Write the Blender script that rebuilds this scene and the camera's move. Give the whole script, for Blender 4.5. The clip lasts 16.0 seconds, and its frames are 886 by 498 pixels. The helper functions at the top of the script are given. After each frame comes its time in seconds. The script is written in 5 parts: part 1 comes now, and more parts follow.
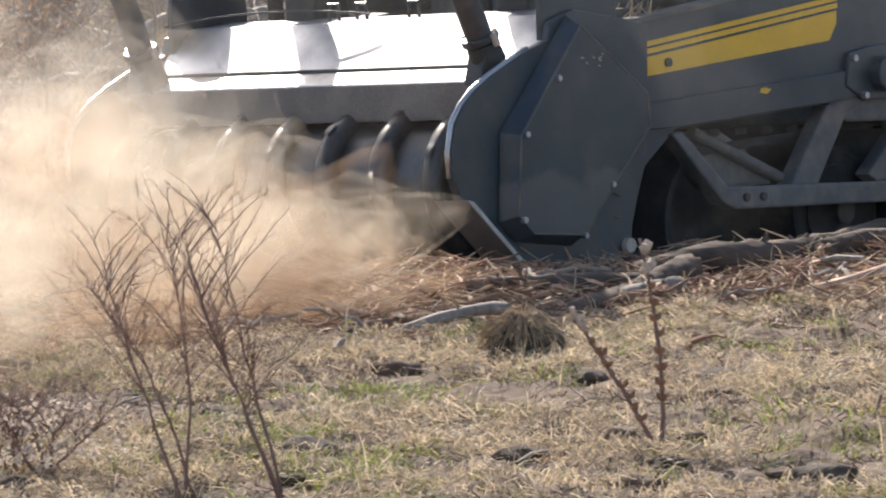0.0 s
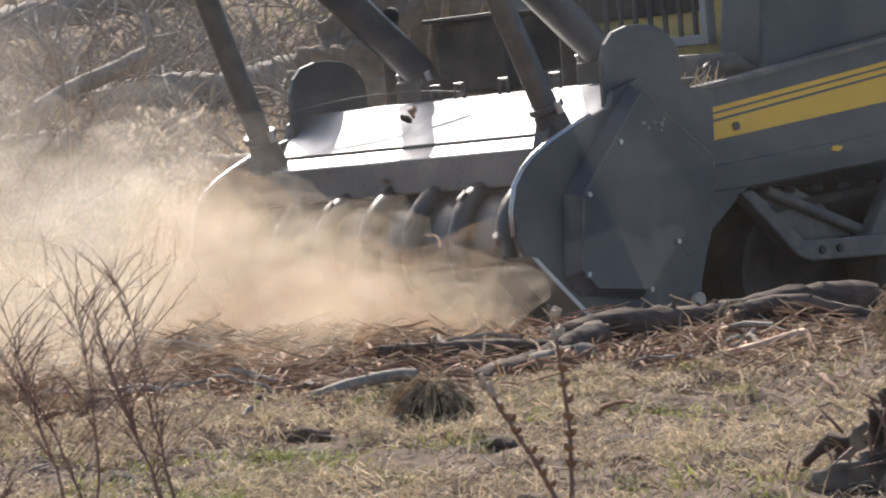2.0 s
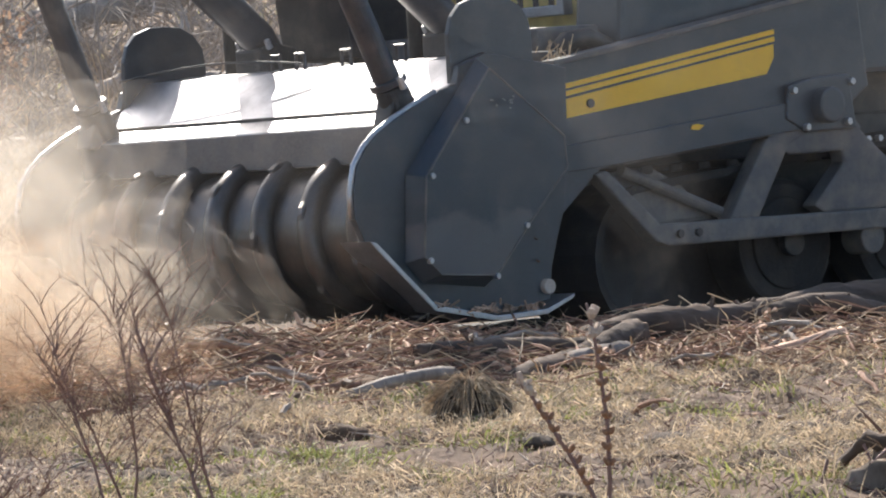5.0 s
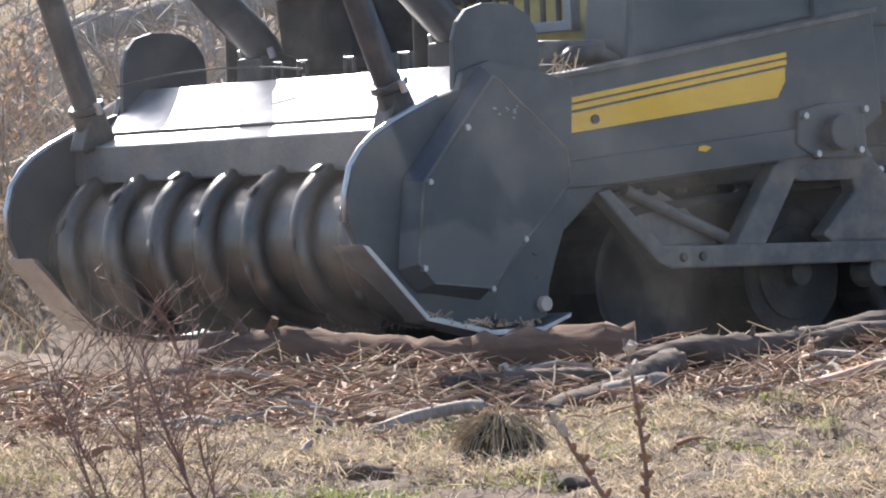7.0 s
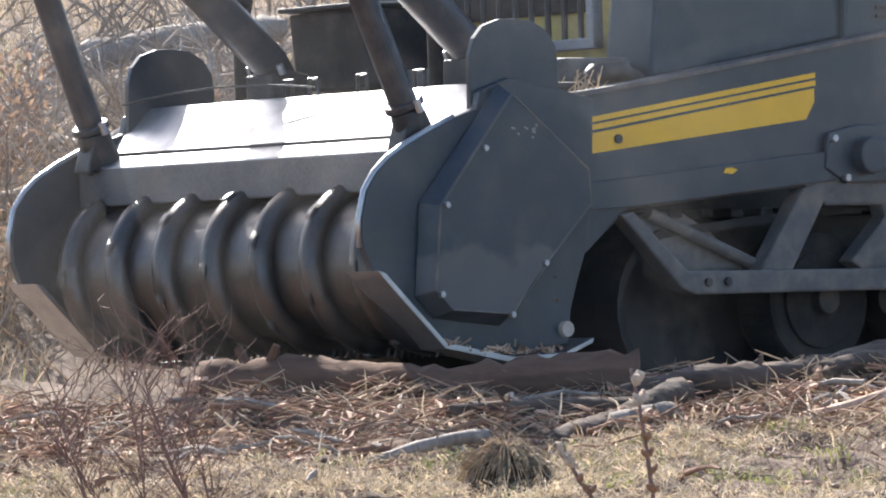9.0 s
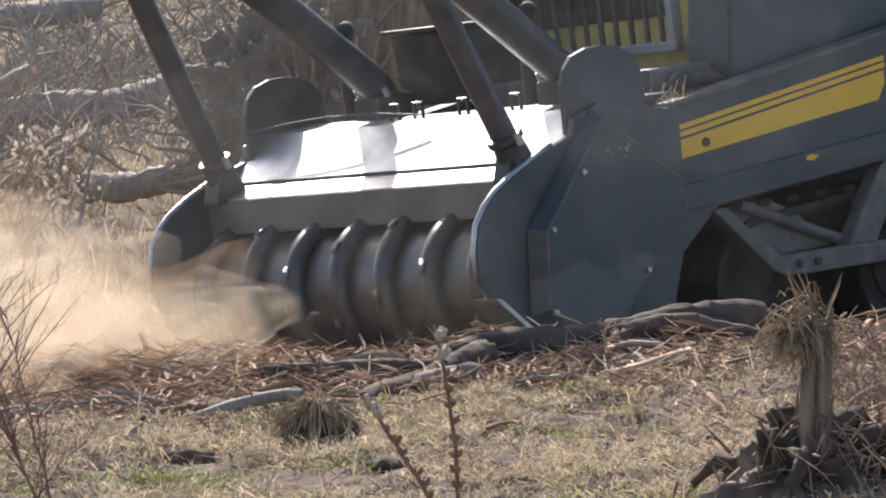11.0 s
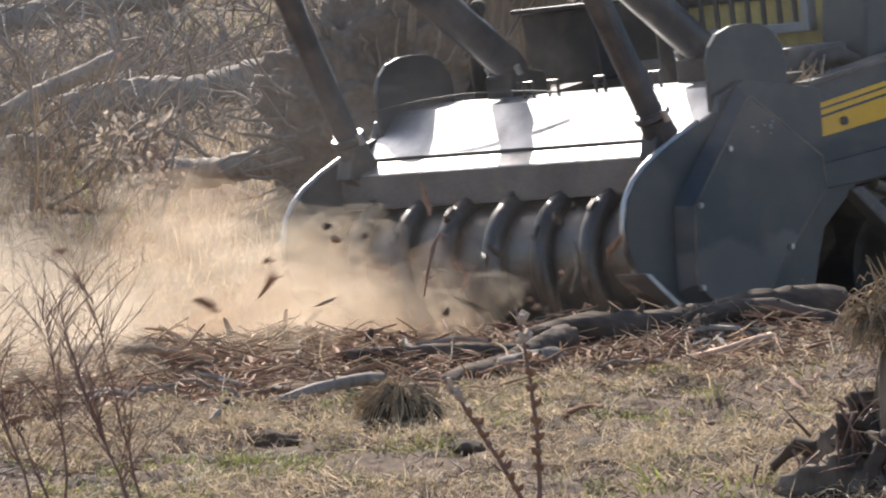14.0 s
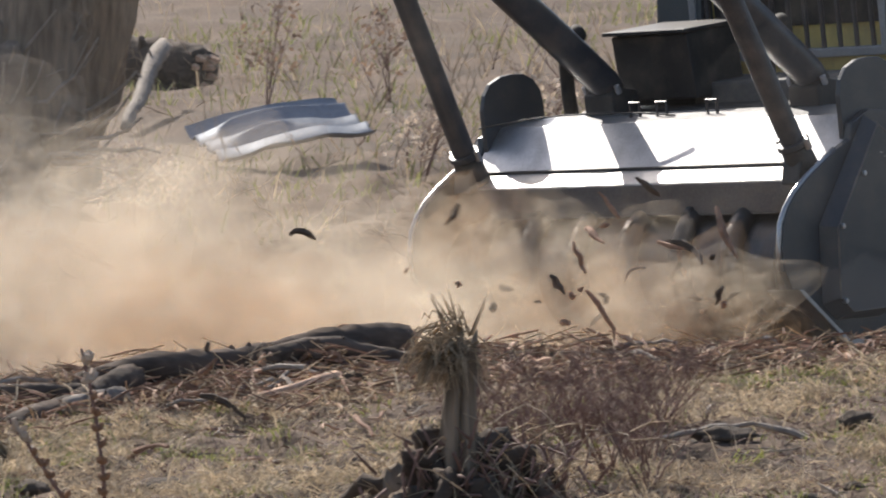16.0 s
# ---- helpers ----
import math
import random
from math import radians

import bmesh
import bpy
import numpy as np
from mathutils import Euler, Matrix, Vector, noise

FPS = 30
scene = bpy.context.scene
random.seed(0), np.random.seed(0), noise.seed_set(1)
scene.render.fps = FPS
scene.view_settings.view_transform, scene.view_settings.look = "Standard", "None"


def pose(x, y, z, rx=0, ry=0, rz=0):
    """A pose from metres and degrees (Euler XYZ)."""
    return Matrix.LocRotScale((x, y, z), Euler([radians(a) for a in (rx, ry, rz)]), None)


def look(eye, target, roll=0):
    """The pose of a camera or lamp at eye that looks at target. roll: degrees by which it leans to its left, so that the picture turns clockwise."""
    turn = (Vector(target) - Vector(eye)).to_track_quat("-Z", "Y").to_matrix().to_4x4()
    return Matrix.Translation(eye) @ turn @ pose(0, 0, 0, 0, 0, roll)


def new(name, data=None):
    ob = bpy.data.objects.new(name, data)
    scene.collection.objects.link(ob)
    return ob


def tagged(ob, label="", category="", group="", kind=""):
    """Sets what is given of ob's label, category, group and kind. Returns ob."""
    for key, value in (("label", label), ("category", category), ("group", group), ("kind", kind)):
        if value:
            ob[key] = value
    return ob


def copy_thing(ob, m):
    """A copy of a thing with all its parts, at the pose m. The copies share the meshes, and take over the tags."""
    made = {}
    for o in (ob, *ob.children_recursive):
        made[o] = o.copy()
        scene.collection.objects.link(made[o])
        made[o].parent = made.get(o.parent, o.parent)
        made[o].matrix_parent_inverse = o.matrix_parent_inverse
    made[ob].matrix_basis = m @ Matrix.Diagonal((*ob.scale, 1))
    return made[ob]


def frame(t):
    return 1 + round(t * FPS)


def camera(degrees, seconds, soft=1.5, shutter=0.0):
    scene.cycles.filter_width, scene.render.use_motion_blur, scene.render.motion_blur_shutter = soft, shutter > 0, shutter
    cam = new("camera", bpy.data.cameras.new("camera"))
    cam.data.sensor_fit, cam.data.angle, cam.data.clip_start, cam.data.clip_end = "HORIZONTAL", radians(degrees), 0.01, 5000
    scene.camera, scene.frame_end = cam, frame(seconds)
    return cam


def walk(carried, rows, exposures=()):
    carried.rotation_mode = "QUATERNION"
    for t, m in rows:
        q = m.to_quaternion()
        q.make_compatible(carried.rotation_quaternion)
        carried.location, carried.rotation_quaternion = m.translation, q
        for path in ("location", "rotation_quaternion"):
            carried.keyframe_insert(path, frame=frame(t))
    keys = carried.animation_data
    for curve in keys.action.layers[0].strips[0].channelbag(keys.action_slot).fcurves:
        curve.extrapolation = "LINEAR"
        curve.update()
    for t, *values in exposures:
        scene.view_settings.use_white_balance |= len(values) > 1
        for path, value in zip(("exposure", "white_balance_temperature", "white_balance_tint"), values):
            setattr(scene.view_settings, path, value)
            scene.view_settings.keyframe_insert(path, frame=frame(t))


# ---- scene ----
EXPOSURES = [  # seconds, stops, kelvin, tint
    (0, 1.08, 6400, 10), (1.5, 0.95, 6400, 10), (2.5, 0.72, 6400, 10), (3, 0.70, 6400, 10), (4, 0.95, 6400, 10), (5.2, 1.15, 6350, 10), (7.5, 1.50, 6080, 10), (9.2, 1.48, 6080, 10),
    (11.5, 0.92, 6350, 10), (13, 0.98, 6400, 10), (14.5, 0.75, 6400, 10), (16, 0.50, 6400, 10)]
cam = camera(9.0, 16.0, soft=2.0, shutter=0.25)
walk(cam, [
    (0, pose(0, 0.000, 1.55, 85.495, 0, 0.534)),
    (0.5, pose(0, 0.000, 1.55, 85.536, 0, 1.357)),
    (1, pose(0, 0.000, 1.55, 85.746, 0, 1.471)),
    (1.5, pose(0, 0.000, 1.55, 85.985, 0, 0.695)),
    (2, pose(0, 0.000, 1.55, 86.173, 0, -0.397)),
    (2.5, pose(0, 0.000, 1.55, 86.244, 0, -1.379)),
    (3, pose(0, 0.000, 1.55, 86.202, 0, -1.872)),
    (3.5, pose(0, 0.000, 1.55, 86.101, 0, -1.703)),
    (4, pose(0, 0.000, 1.55, 86.074, 0, -1.091)),
    (4.5, pose(0, 0.000, 1.55, 86.103, 0, -0.462)),
    (5, pose(0, 0.000, 1.55, 86.155, 0, -0.009)),
    (5.2, pose(0, 0.000, 1.55, 86.178, 0, 0.083)),
    (7.5, pose(0, 0.857, 1.55, 86.312, 0, 0.306)),
    (8, pose(0, 0.857, 1.55, 86.403, 0, 0.350)),
    (8.5, pose(0, 0.857, 1.55, 86.482, 0, 0.386)),
    (9, pose(0, 0.857, 1.55, 86.523, 0, 0.345)),
    (9.2, pose(0, 0.857, 1.55, 86.522, 0, 0.273)),
    (11.5, pose(0, 0.000, 1.55, 86.229, 0, -1.781)),
    (12, pose(0, 0.000, 1.55, 86.111, 0, -1.379)),
    (12.5, pose(0, 0.000, 1.55, 86.087, 0, -0.846)),
    (13, pose(0, 0.000, 1.55, 86.125, 0, -0.394)),
    (13.5, pose(0, 0.000, 1.55, 86.166, 0, -0.371)),
    (14, pose(0, 0.000, 1.55, 86.214, 0, -0.727)),
    (14.5, pose(0, 0.000, 1.55, 86.278, 0, -1.487)),
    (15, pose(0, 0.000, 1.55, 86.359, 0, -2.625)),
    (15.5, pose(0, 0.000, 1.55, 86.458, 0, -3.868)),
    (16, pose(0, 0.000, 1.55, 86.613, 0, -5.159)),
], EXPOSURES)
MACHINE_PATH = [  # seconds, x, y, z, yaw, pitch, roll, curl of the head
    (0, -0.472, 19.646, -0.086, 226.06, -0.67, 3.28, 1.12),
    (0.5, -0.639, 19.312, -0.064, 226.12, -0.54, 2.62, 3.13),
    (1, -0.567, 19.498, -0.071, 226.44, -0.25, 2.07, 3.31),
    (1.5, -0.233, 20.209, -0.172, 222.68, 0.96, 4.25, 1.27),
    (2, 0.214, 20.978, -0.189, 219.32, 1.45, 5.64, -0.62),
    (2.5, 0.382, 21.497, -0.246, 217.27, 3.38, 5.41, -3.47),
    (3, 0.270, 21.357, -0.236, 217.03, 3.34, 5.48, -2.41),
    (3.5, 0.082, 20.921, -0.198, 217.57, 2.95, 5.59, -0.98),
    (4, -0.119, 20.516, -0.141, 218.65, 1.97, 5.82, -1.23),
    (4.5, -0.320, 20.126, -0.086, 220.13, 1.58, 5.00, -0.45),
    (5, -0.508, 19.897, -0.051, 220.60, 1.39, 4.57, -0.54),
    (5.2, -0.574, 19.911, -0.041, 220.70, 1.41, 4.18, -1.00),
    (7.5, -0.626, 20.164, -0.014, 220.31, -0.91, 4.32, -1.57),
    (8, -0.624, 20.020, 0.004, 220.25, -0.93, 4.25, -1.31),
    (8.5, -0.611, 19.837, 0.016, 220.34, -0.98, 4.30, -1.03),
    (9, -0.588, 19.644, 0.030, 220.43, -1.12, 4.21, -0.43),
    (9.2, -0.573, 19.571, 0.038, 220.52, -1.45, 4.28, 0.14),
    (11.5, 0.646, 20.506, -0.208, 217.47, 5.44, 5.07, 0.10),
    (12, 0.470, 20.305, -0.207, 218.48, 5.07, 5.15, 0.99),
    (12.5, 0.326, 20.181, -0.202, 218.35, 4.93, 4.85, 0.69),
    (13, 0.197, 20.151, -0.210, 218.02, 5.68, 4.81, -0.36),
    (13.5, 0.225, 20.183, -0.217, 217.71, 6.02, 5.39, -0.99),
    (14, 0.706, 20.419, -0.148, 219.62, 4.10, 4.88, 0.10),
    (14.5, 1.345, 20.850, -0.109, 223.83, 3.17, 4.66, 0.31),
    (15, 1.896, 21.288, -0.137, 223.74, 3.84, 3.69, 0.37),
    (15.5, 2.447, 21.743, -0.151, 223.93, 4.87, 4.18, 0.41),
    (16, 2.961, 22.195, -0.154, 223.36, 5.83, 3.22, 0.30),
]

# ---- daylight: a low winter sun behind the machine ----
SUN_AZ, SUN_EL = -20.0, 38.0
world = bpy.data.worlds.new("sky")
scene.world = world
world.use_nodes = True
wn, wl = world.node_tree.nodes, world.node_tree.links
sky = wn.new("ShaderNodeTexSky")
sky.sky_type = "NISHITA"
sky.sun_disc = False
sky.sun_elevation, sky.sun_rotation = radians(SUN_EL), radians(SUN_AZ)
sky.air_density, sky.dust_density, sky.ozone_density = 1.0, 2.0, 1.0
wl.new(sky.outputs[0], wn["Background"].inputs[0])
wn["Background"].inputs[1].default_value = 0.10
sun_data = bpy.data.lights.new("sun", "SUN")
sun_data.energy, sun_data.angle, sun_data.color = 4.6, radians(0.5), (1.0, 0.92, 0.82)
sun = new("sun", sun_data)
to_sun = Vector((math.sin(radians(SUN_AZ)) * math.cos(radians(SUN_EL)), math.cos(radians(SUN_AZ)) * math.cos(radians(SUN_EL)), math.sin(radians(SUN_EL))))
sun.matrix_world = look(to_sun * 60, (0, 0, 0))

# ---- materials ----
def surface(name, base, dark=None, rough=0.8, metal=0.0, grain=60.0, blotch=4.0, bump=0.3, island=0.0, transmit=0.0, dirt=None, dirt_amount=0.0, stretch=(1, 1, 1)):
    """Two colours mixed by noise at two scales, relief from the fine one."""
    m = bpy.data.materials.new(name)
    m.use_nodes = True
    n, l = m.node_tree.nodes, m.node_tree.links
    b = n["Principled BSDF"]
    b.inputs["Roughness"].default_value, b.inputs["Metallic"].default_value = rough, metal
    co = n.new("ShaderNodeTexCoord")
    mp = n.new("ShaderNodeMapping")
    mp.inputs["Scale"].default_value = stretch
    l.new(co.outputs["Object"], mp.inputs[0])
    fine, wide = n.new("ShaderNodeTexNoise"), n.new("ShaderNodeTexNoise")
    for node, scale, detail in ((fine, grain, 6), (wide, blotch, 4)):
        node.inputs["Scale"].default_value, node.inputs["Detail"].default_value = scale, detail
        l.new(mp.outputs[0], node.inputs["Vector"])
    mix = n.new("ShaderNodeMix")
    mix.data_type = "RGBA"
    mix.inputs[6].default_value, mix.inputs[7].default_value = (*(dark or [c * 0.5 for c in base]), 1), (*base, 1)
    add = n.new("ShaderNodeMath")
    add.operation = "MULTIPLY_ADD"
    l.new(fine.outputs[0], add.inputs[0])
    add.inputs[1].default_value = 0.9
    l.new(wide.outputs[0], add.inputs[2])
    rng = n.new("ShaderNodeMapRange")
    rng.inputs[1].default_value, rng.inputs[2].default_value = 0.65, 1.25
    l.new(add.outputs[0], rng.inputs[0])
    l.new(rng.outputs[0], mix.inputs[0])
    out = mix.outputs[2]
    if dirt:
        dn = n.new("ShaderNodeTexNoise")
        dn.inputs["Scale"].default_value, dn.inputs["Detail"].default_value = 9.0, 8
        l.new(co.outputs["Object"], dn.inputs["Vector"])
        dr = n.new("ShaderNodeMapRange")
        dr.inputs[1].default_value, dr.inputs[2].default_value = 0.45, 0.75
        dr.inputs[4].default_value = dirt_amount
        l.new(dn.outputs[0], dr.inputs[0])
        dm = n.new("ShaderNodeMix")
        dm.data_type = "RGBA"
        dm.inputs[7].default_value = (*dirt, 1)
        l.new(dr.outputs[0], dm.inputs[0])
        l.new(out, dm.inputs[6])
        out = dm.outputs[2]
        rr = n.new("ShaderNodeMapRange")
        rr.inputs[3].default_value, rr.inputs[4].default_value = rough, min(1, rough + 0.3)
        l.new(dr.outputs[0], rr.inputs[0])
        l.new(rr.outputs[0], b.inputs["Roughness"])
    if island:
        geo = n.new("ShaderNodeNewGeometry")
        hsv = n.new("ShaderNodeHueSaturation")
        mr = n.new("ShaderNodeMapRange")
        mr.inputs[3].default_value, mr.inputs[4].default_value = 1 - island, 1 + island
        l.new(geo.outputs["Random Per Island"], mr.inputs[0])
        l.new(mr.outputs[0], hsv.inputs["Value"])
        l.new(out, hsv.inputs["Color"])
        out = hsv.outputs[0]
    l.new(out, b.inputs["Base Color"])
    if bump:
        bp = n.new("ShaderNodeBump")
        bp.inputs["Strength"].default_value, bp.inputs["Distance"].default_value = bump, 0.01
        l.new(fine.outputs[0], bp.inputs["Height"])
        l.new(bp.outputs[0], b.inputs["Normal"])
    if transmit:
        tr = n.new("ShaderNodeBsdfTranslucent")
        l.new(out, tr.inputs[0])
        ms = n.new("ShaderNodeMixShader")
        ms.inputs[0].default_value = transmit
        l.new(b.outputs[0], ms.inputs[1])
        l.new(tr.outputs[0], ms.inputs[2])
        l.new(ms.outputs[0], n["Material Output"].inputs[0])
    return m


DUSTY = (0.30, 0.24, 0.18)
PAINT = surface("slate_blue_paint", (0.040, 0.052, 0.066), (0.030, 0.040, 0.052), rough=0.34, grain=90, blotch=3, bump=0.05, dirt=DUSTY, dirt_amount=0.10)
PAINT_BODY = surface("blue_grey_paint", (0.036, 0.052, 0.066), (0.027, 0.041, 0.053), rough=0.36, grain=60, blotch=3, bump=0.04, dirt=DUSTY, dirt_amount=0.08)


def settled(m, height, soft, colour, amount):
    """Pale dust caked on a plate below a wavy line at that height of the part."""
    n, l = m.node_tree.nodes, m.node_tree.links
    b = n["Principled BSDF"]
    old = b.inputs["Base Color"].links[0].from_socket
    co, sep, nz = n.new("ShaderNodeTexCoord"), n.new("ShaderNodeSeparateXYZ"), n.new("ShaderNodeTexNoise")
    nz.inputs["Scale"].default_value, nz.inputs["Detail"].default_value = 7.0, 5
    l.new(co.outputs["Object"], sep.inputs[0])
    l.new(co.outputs["Object"], nz.inputs["Vector"])
    ma, mr, mx = n.new("ShaderNodeMath"), n.new("ShaderNodeMapRange"), n.new("ShaderNodeMix")
    ma.operation = "MULTIPLY_ADD"
    l.new(nz.outputs[0], ma.inputs[0])
    ma.inputs[1].default_value = 0.22
    l.new(sep.outputs[2], ma.inputs[2])
    mr.inputs[1].default_value, mr.inputs[2].default_value = height + 0.11, height + 0.11 - soft
    mr.inputs[3].default_value, mr.inputs[4].default_value = 0.0, amount
    l.new(ma.outputs[0], mr.inputs[0])
    mx.data_type = "RGBA"
    mx.inputs[7].default_value = (*colour, 1)
    l.new(mr.outputs[0], mx.inputs[0])
    l.new(old, mx.inputs[6])
    l.new(mx.outputs[2], b.inputs["Base Color"])
    return m


COVER = settled(surface("scuffed_cover_paint", (0.040, 0.052, 0.066), (0.030, 0.040, 0.052), rough=0.34, grain=90, blotch=3, bump=0.05, dirt=DUSTY, dirt_amount=0.12), 0.36, 0.035, (0.13, 0.125, 0.125), 0.55)
YELLOW = surface("yellow_decal", (0.90, 0.52, 0.025), (0.80, 0.44, 0.02), rough=0.4, grain=50, blotch=5, bump=0.03, dirt=(0.30, 0.20, 0.1), dirt_amount=0.10)
YELLOW_PAINT = surface("yellow_paint", (0.85, 0.68, 0.24), (0.70, 0.54, 0.18), rough=0.5, grain=50, blotch=5, bump=0.03, dirt=DUSTY, dirt_amount=0.5)
STEEL = surface("worn_bare_steel", (0.62, 0.62, 0.62), (0.42, 0.42, 0.43), rough=0.36, metal=0.85, grain=120, blotch=5, bump=0.12, dirt=(0.30, 0.28, 0.26), dirt_amount=0.5)
# steel darkened in its colour for the shaded front of the hood
SHADED_FRONT = surface("shaded_grey_steel", (0.17, 0.17, 0.175), (0.10, 0.10, 0.105), rough=0.45, metal=0.4, grain=100, blotch=5, bump=0.08, dirt=DUSTY, dirt_amount=0.3)
EDGE = surface("polished_edge_steel", (0.55, 0.55, 0.56), (0.35, 0.35, 0.36), rough=0.35, metal=0.8, grain=150, blotch=12, bump=0.1)
DRUM = surface("dark_drum_steel", (0.12, 0.116, 0.115), (0.06, 0.057, 0.056), rough=0.32, metal=0.75, grain=80, blotch=6, bump=0.15, dirt=(0.16, 0.12, 0.09), dirt_amount=0.6)
BLACK = surface("black_steel", (0.028, 0.028, 0.030), (0.016, 0.016, 0.018), rough=0.5, grain=80, blotch=5, bump=0.08, dirt=DUSTY, dirt_amount=0.25)
TUBE = surface("dark_tube_steel", (0.045, 0.046, 0.055), (0.03, 0.03, 0.036), rough=0.36, grain=90, blotch=5, bump=0.05, dirt=DUSTY, dirt_amount=0.25)
RUBBER = surface("black_rubber", (0.022, 0.021, 0.020), (0.012, 0.012, 0.012), rough=0.8, grain=70, blotch=8, bump=0.2, dirt=(0.12, 0.09, 0.065), dirt_amount=0.4)
TRACKFRAME = surface("dusty_grey_paint", (0.13, 0.125, 0.12), (0.085, 0.082, 0.080), rough=0.6, grain=60, blotch=5, bump=0.1, dirt=(0.30, 0.24, 0.19), dirt_amount=0.7)
EARTH = surface("brown_earth", (0.17, 0.115, 0.078), (0.055, 0.038, 0.026), rough=1.0, grain=38, blotch=1.7, bump=0.9)
STRAW = surface("dry_straw", (0.60, 0.49, 0.345), (0.32, 0.245, 0.165), rough=0.75, grain=30, blotch=3, bump=0.0, island=0.45, transmit=0.35)
GREEN = surface("pale_green_grass", (0.29, 0.30, 0.10), (0.15, 0.165, 0.055), rough=0.7, grain=30, blotch=3, bump=0.0, island=0.4, transmit=0.4)
CHIPWOOD = surface("fresh_wood_chips", (0.64, 0.44, 0.31), (0.40, 0.25, 0.165), rough=0.85, grain=60, blotch=6, bump=0.2, island=0.4)
SPLINTER = surface("brown_splinters", (0.34, 0.205, 0.14), (0.17, 0.098, 0.065), rough=0.9, grain=60, blotch=6, bump=0.2, island=0.4)
BARK = surface("grey_bark", (0.15, 0.112, 0.088), (0.04, 0.03, 0.023), rough=1.0, grain=30, blotch=6, bump=0.8, stretch=(0.25, 1, 1))
PALEWOOD = surface("weathered_pale_wood", (0.34, 0.295, 0.25), (0.18, 0.15, 0.125), rough=0.9, grain=40, blotch=5, bump=0.6, stretch=(1, 1, 0.2))
STUMPWOOD = surface("weathered_stump_wood", (0.36, 0.28, 0.205), (0.07, 0.052, 0.036), rough=0.95, grain=34, blotch=7, bump=0.9, stretch=(1, 1, 0.12))
STUMPBASE = surface("torn_stump_base", (0.34, 0.265, 0.20), (0.09, 0.068, 0.05), rough=0.95, grain=22, blotch=6, bump=0.9, stretch=(1, 1, 0.5))
TWIG = surface("reddish_brown_twigs", (0.27, 0.165, 0.135), (0.15, 0.088, 0.070), rough=0.8, grain=60, blotch=8, bump=0.2, island=0.25)
SEED = surface("pale_seed_heads", (0.72, 0.62, 0.52), (0.50, 0.40, 0.31), rough=0.9, grain=60, blotch=9, bump=0.2, island=0.3, transmit=0.3)
POD = surface("brown_seed_pods", (0.30, 0.17, 0.10), (0.18, 0.10, 0.06), rough=0.85, grain=60, blotch=9, bump=0.2, island=0.3)
GREYBRUSH = surface("grey_dead_branches", (0.36, 0.31, 0.265), (0.21, 0.175, 0.145), rough=0.95, grain=40, blotch=5, bump=0.4, island=0.35)
REDLEAF = surface("dry_russet_leaves", (0.33, 0.225, 0.155), (0.21, 0.135, 0.09), rough=0.8, grain=30, blotch=4, bump=0.0, island=0.4, transmit=0.4)
ZINC = surface("galvanised_sheet", (0.31, 0.34, 0.39), (0.21, 0.23, 0.27), rough=0.55, metal=0.4, grain=40, blotch=3, bump=0.06)
ROOTEARTH = surface("dry_root_earth", (0.26, 0.21, 0.165), (0.13, 0.10, 0.08), rough=1.0, grain=25, blotch=3, bump=0.9)
GUARDGREY = surface("grey_guard_paint", (0.34, 0.35, 0.36), (0.22, 0.23, 0.24), rough=0.5, grain=60, blotch=5, bump=0.05, dirt=DUSTY, dirt_amount=0.4)
SHREDDED = surface("shredded_brown_log", (0.17, 0.10, 0.065), (0.06, 0.036, 0.025), rough=1.0, grain=26, blotch=5, bump=0.9, stretch=(0.15, 1, 1))

# ---- helpers for meshes ----
def mesh_object(name, bm, material, parent=None, label=""):
    me = bpy.data.meshes.new(name)
    bm.normal_update()
    bm.to_mesh(me)
    bm.free()
    ob = new(name, me)
    for mat in (material if isinstance(material, (list, tuple)) else [material]):
        me.materials.append(mat)
    if parent:
        ob.parent = parent
    if label:
        ob["label"] = label
    return ob


def part(name, bm, material, parent, label=""):
    return mesh_object(name, bm, material, parent, label)


def empty(name, m=None):
    ob = new(name)
    ob.empty_display_size = 0.2
    if m is not None:
        ob.matrix_world = m
    return ob


def smooth(ob, flat=False):
    for p in ob.data.polygons:
        p.use_smooth = not flat
    return ob


def raw_mesh(name, verts, faces, material, parent=None, label="", shade=False):
    me = bpy.data.meshes.new(name)
    me.from_pydata(verts, [], faces)
    me.update()
    ob = new(name, me)
    me.materials.append(material)
    if shade:
        for p in me.polygons:
            p.use_smooth = True
    if parent:
        ob.parent = parent
    if label:
        ob["label"] = label
    return ob


def bevelled(bm, width, segments=2, angle=35):
    edges = [e for e in bm.edges if len(e.link_faces) == 2 and e.calc_face_angle(0) > radians(angle)]
    if edges:
        bmesh.ops.bevel(bm, geom=edges, offset=width, segments=segments, affect="EDGES", profile=0.6, clamp_overlap=True)
    return bm


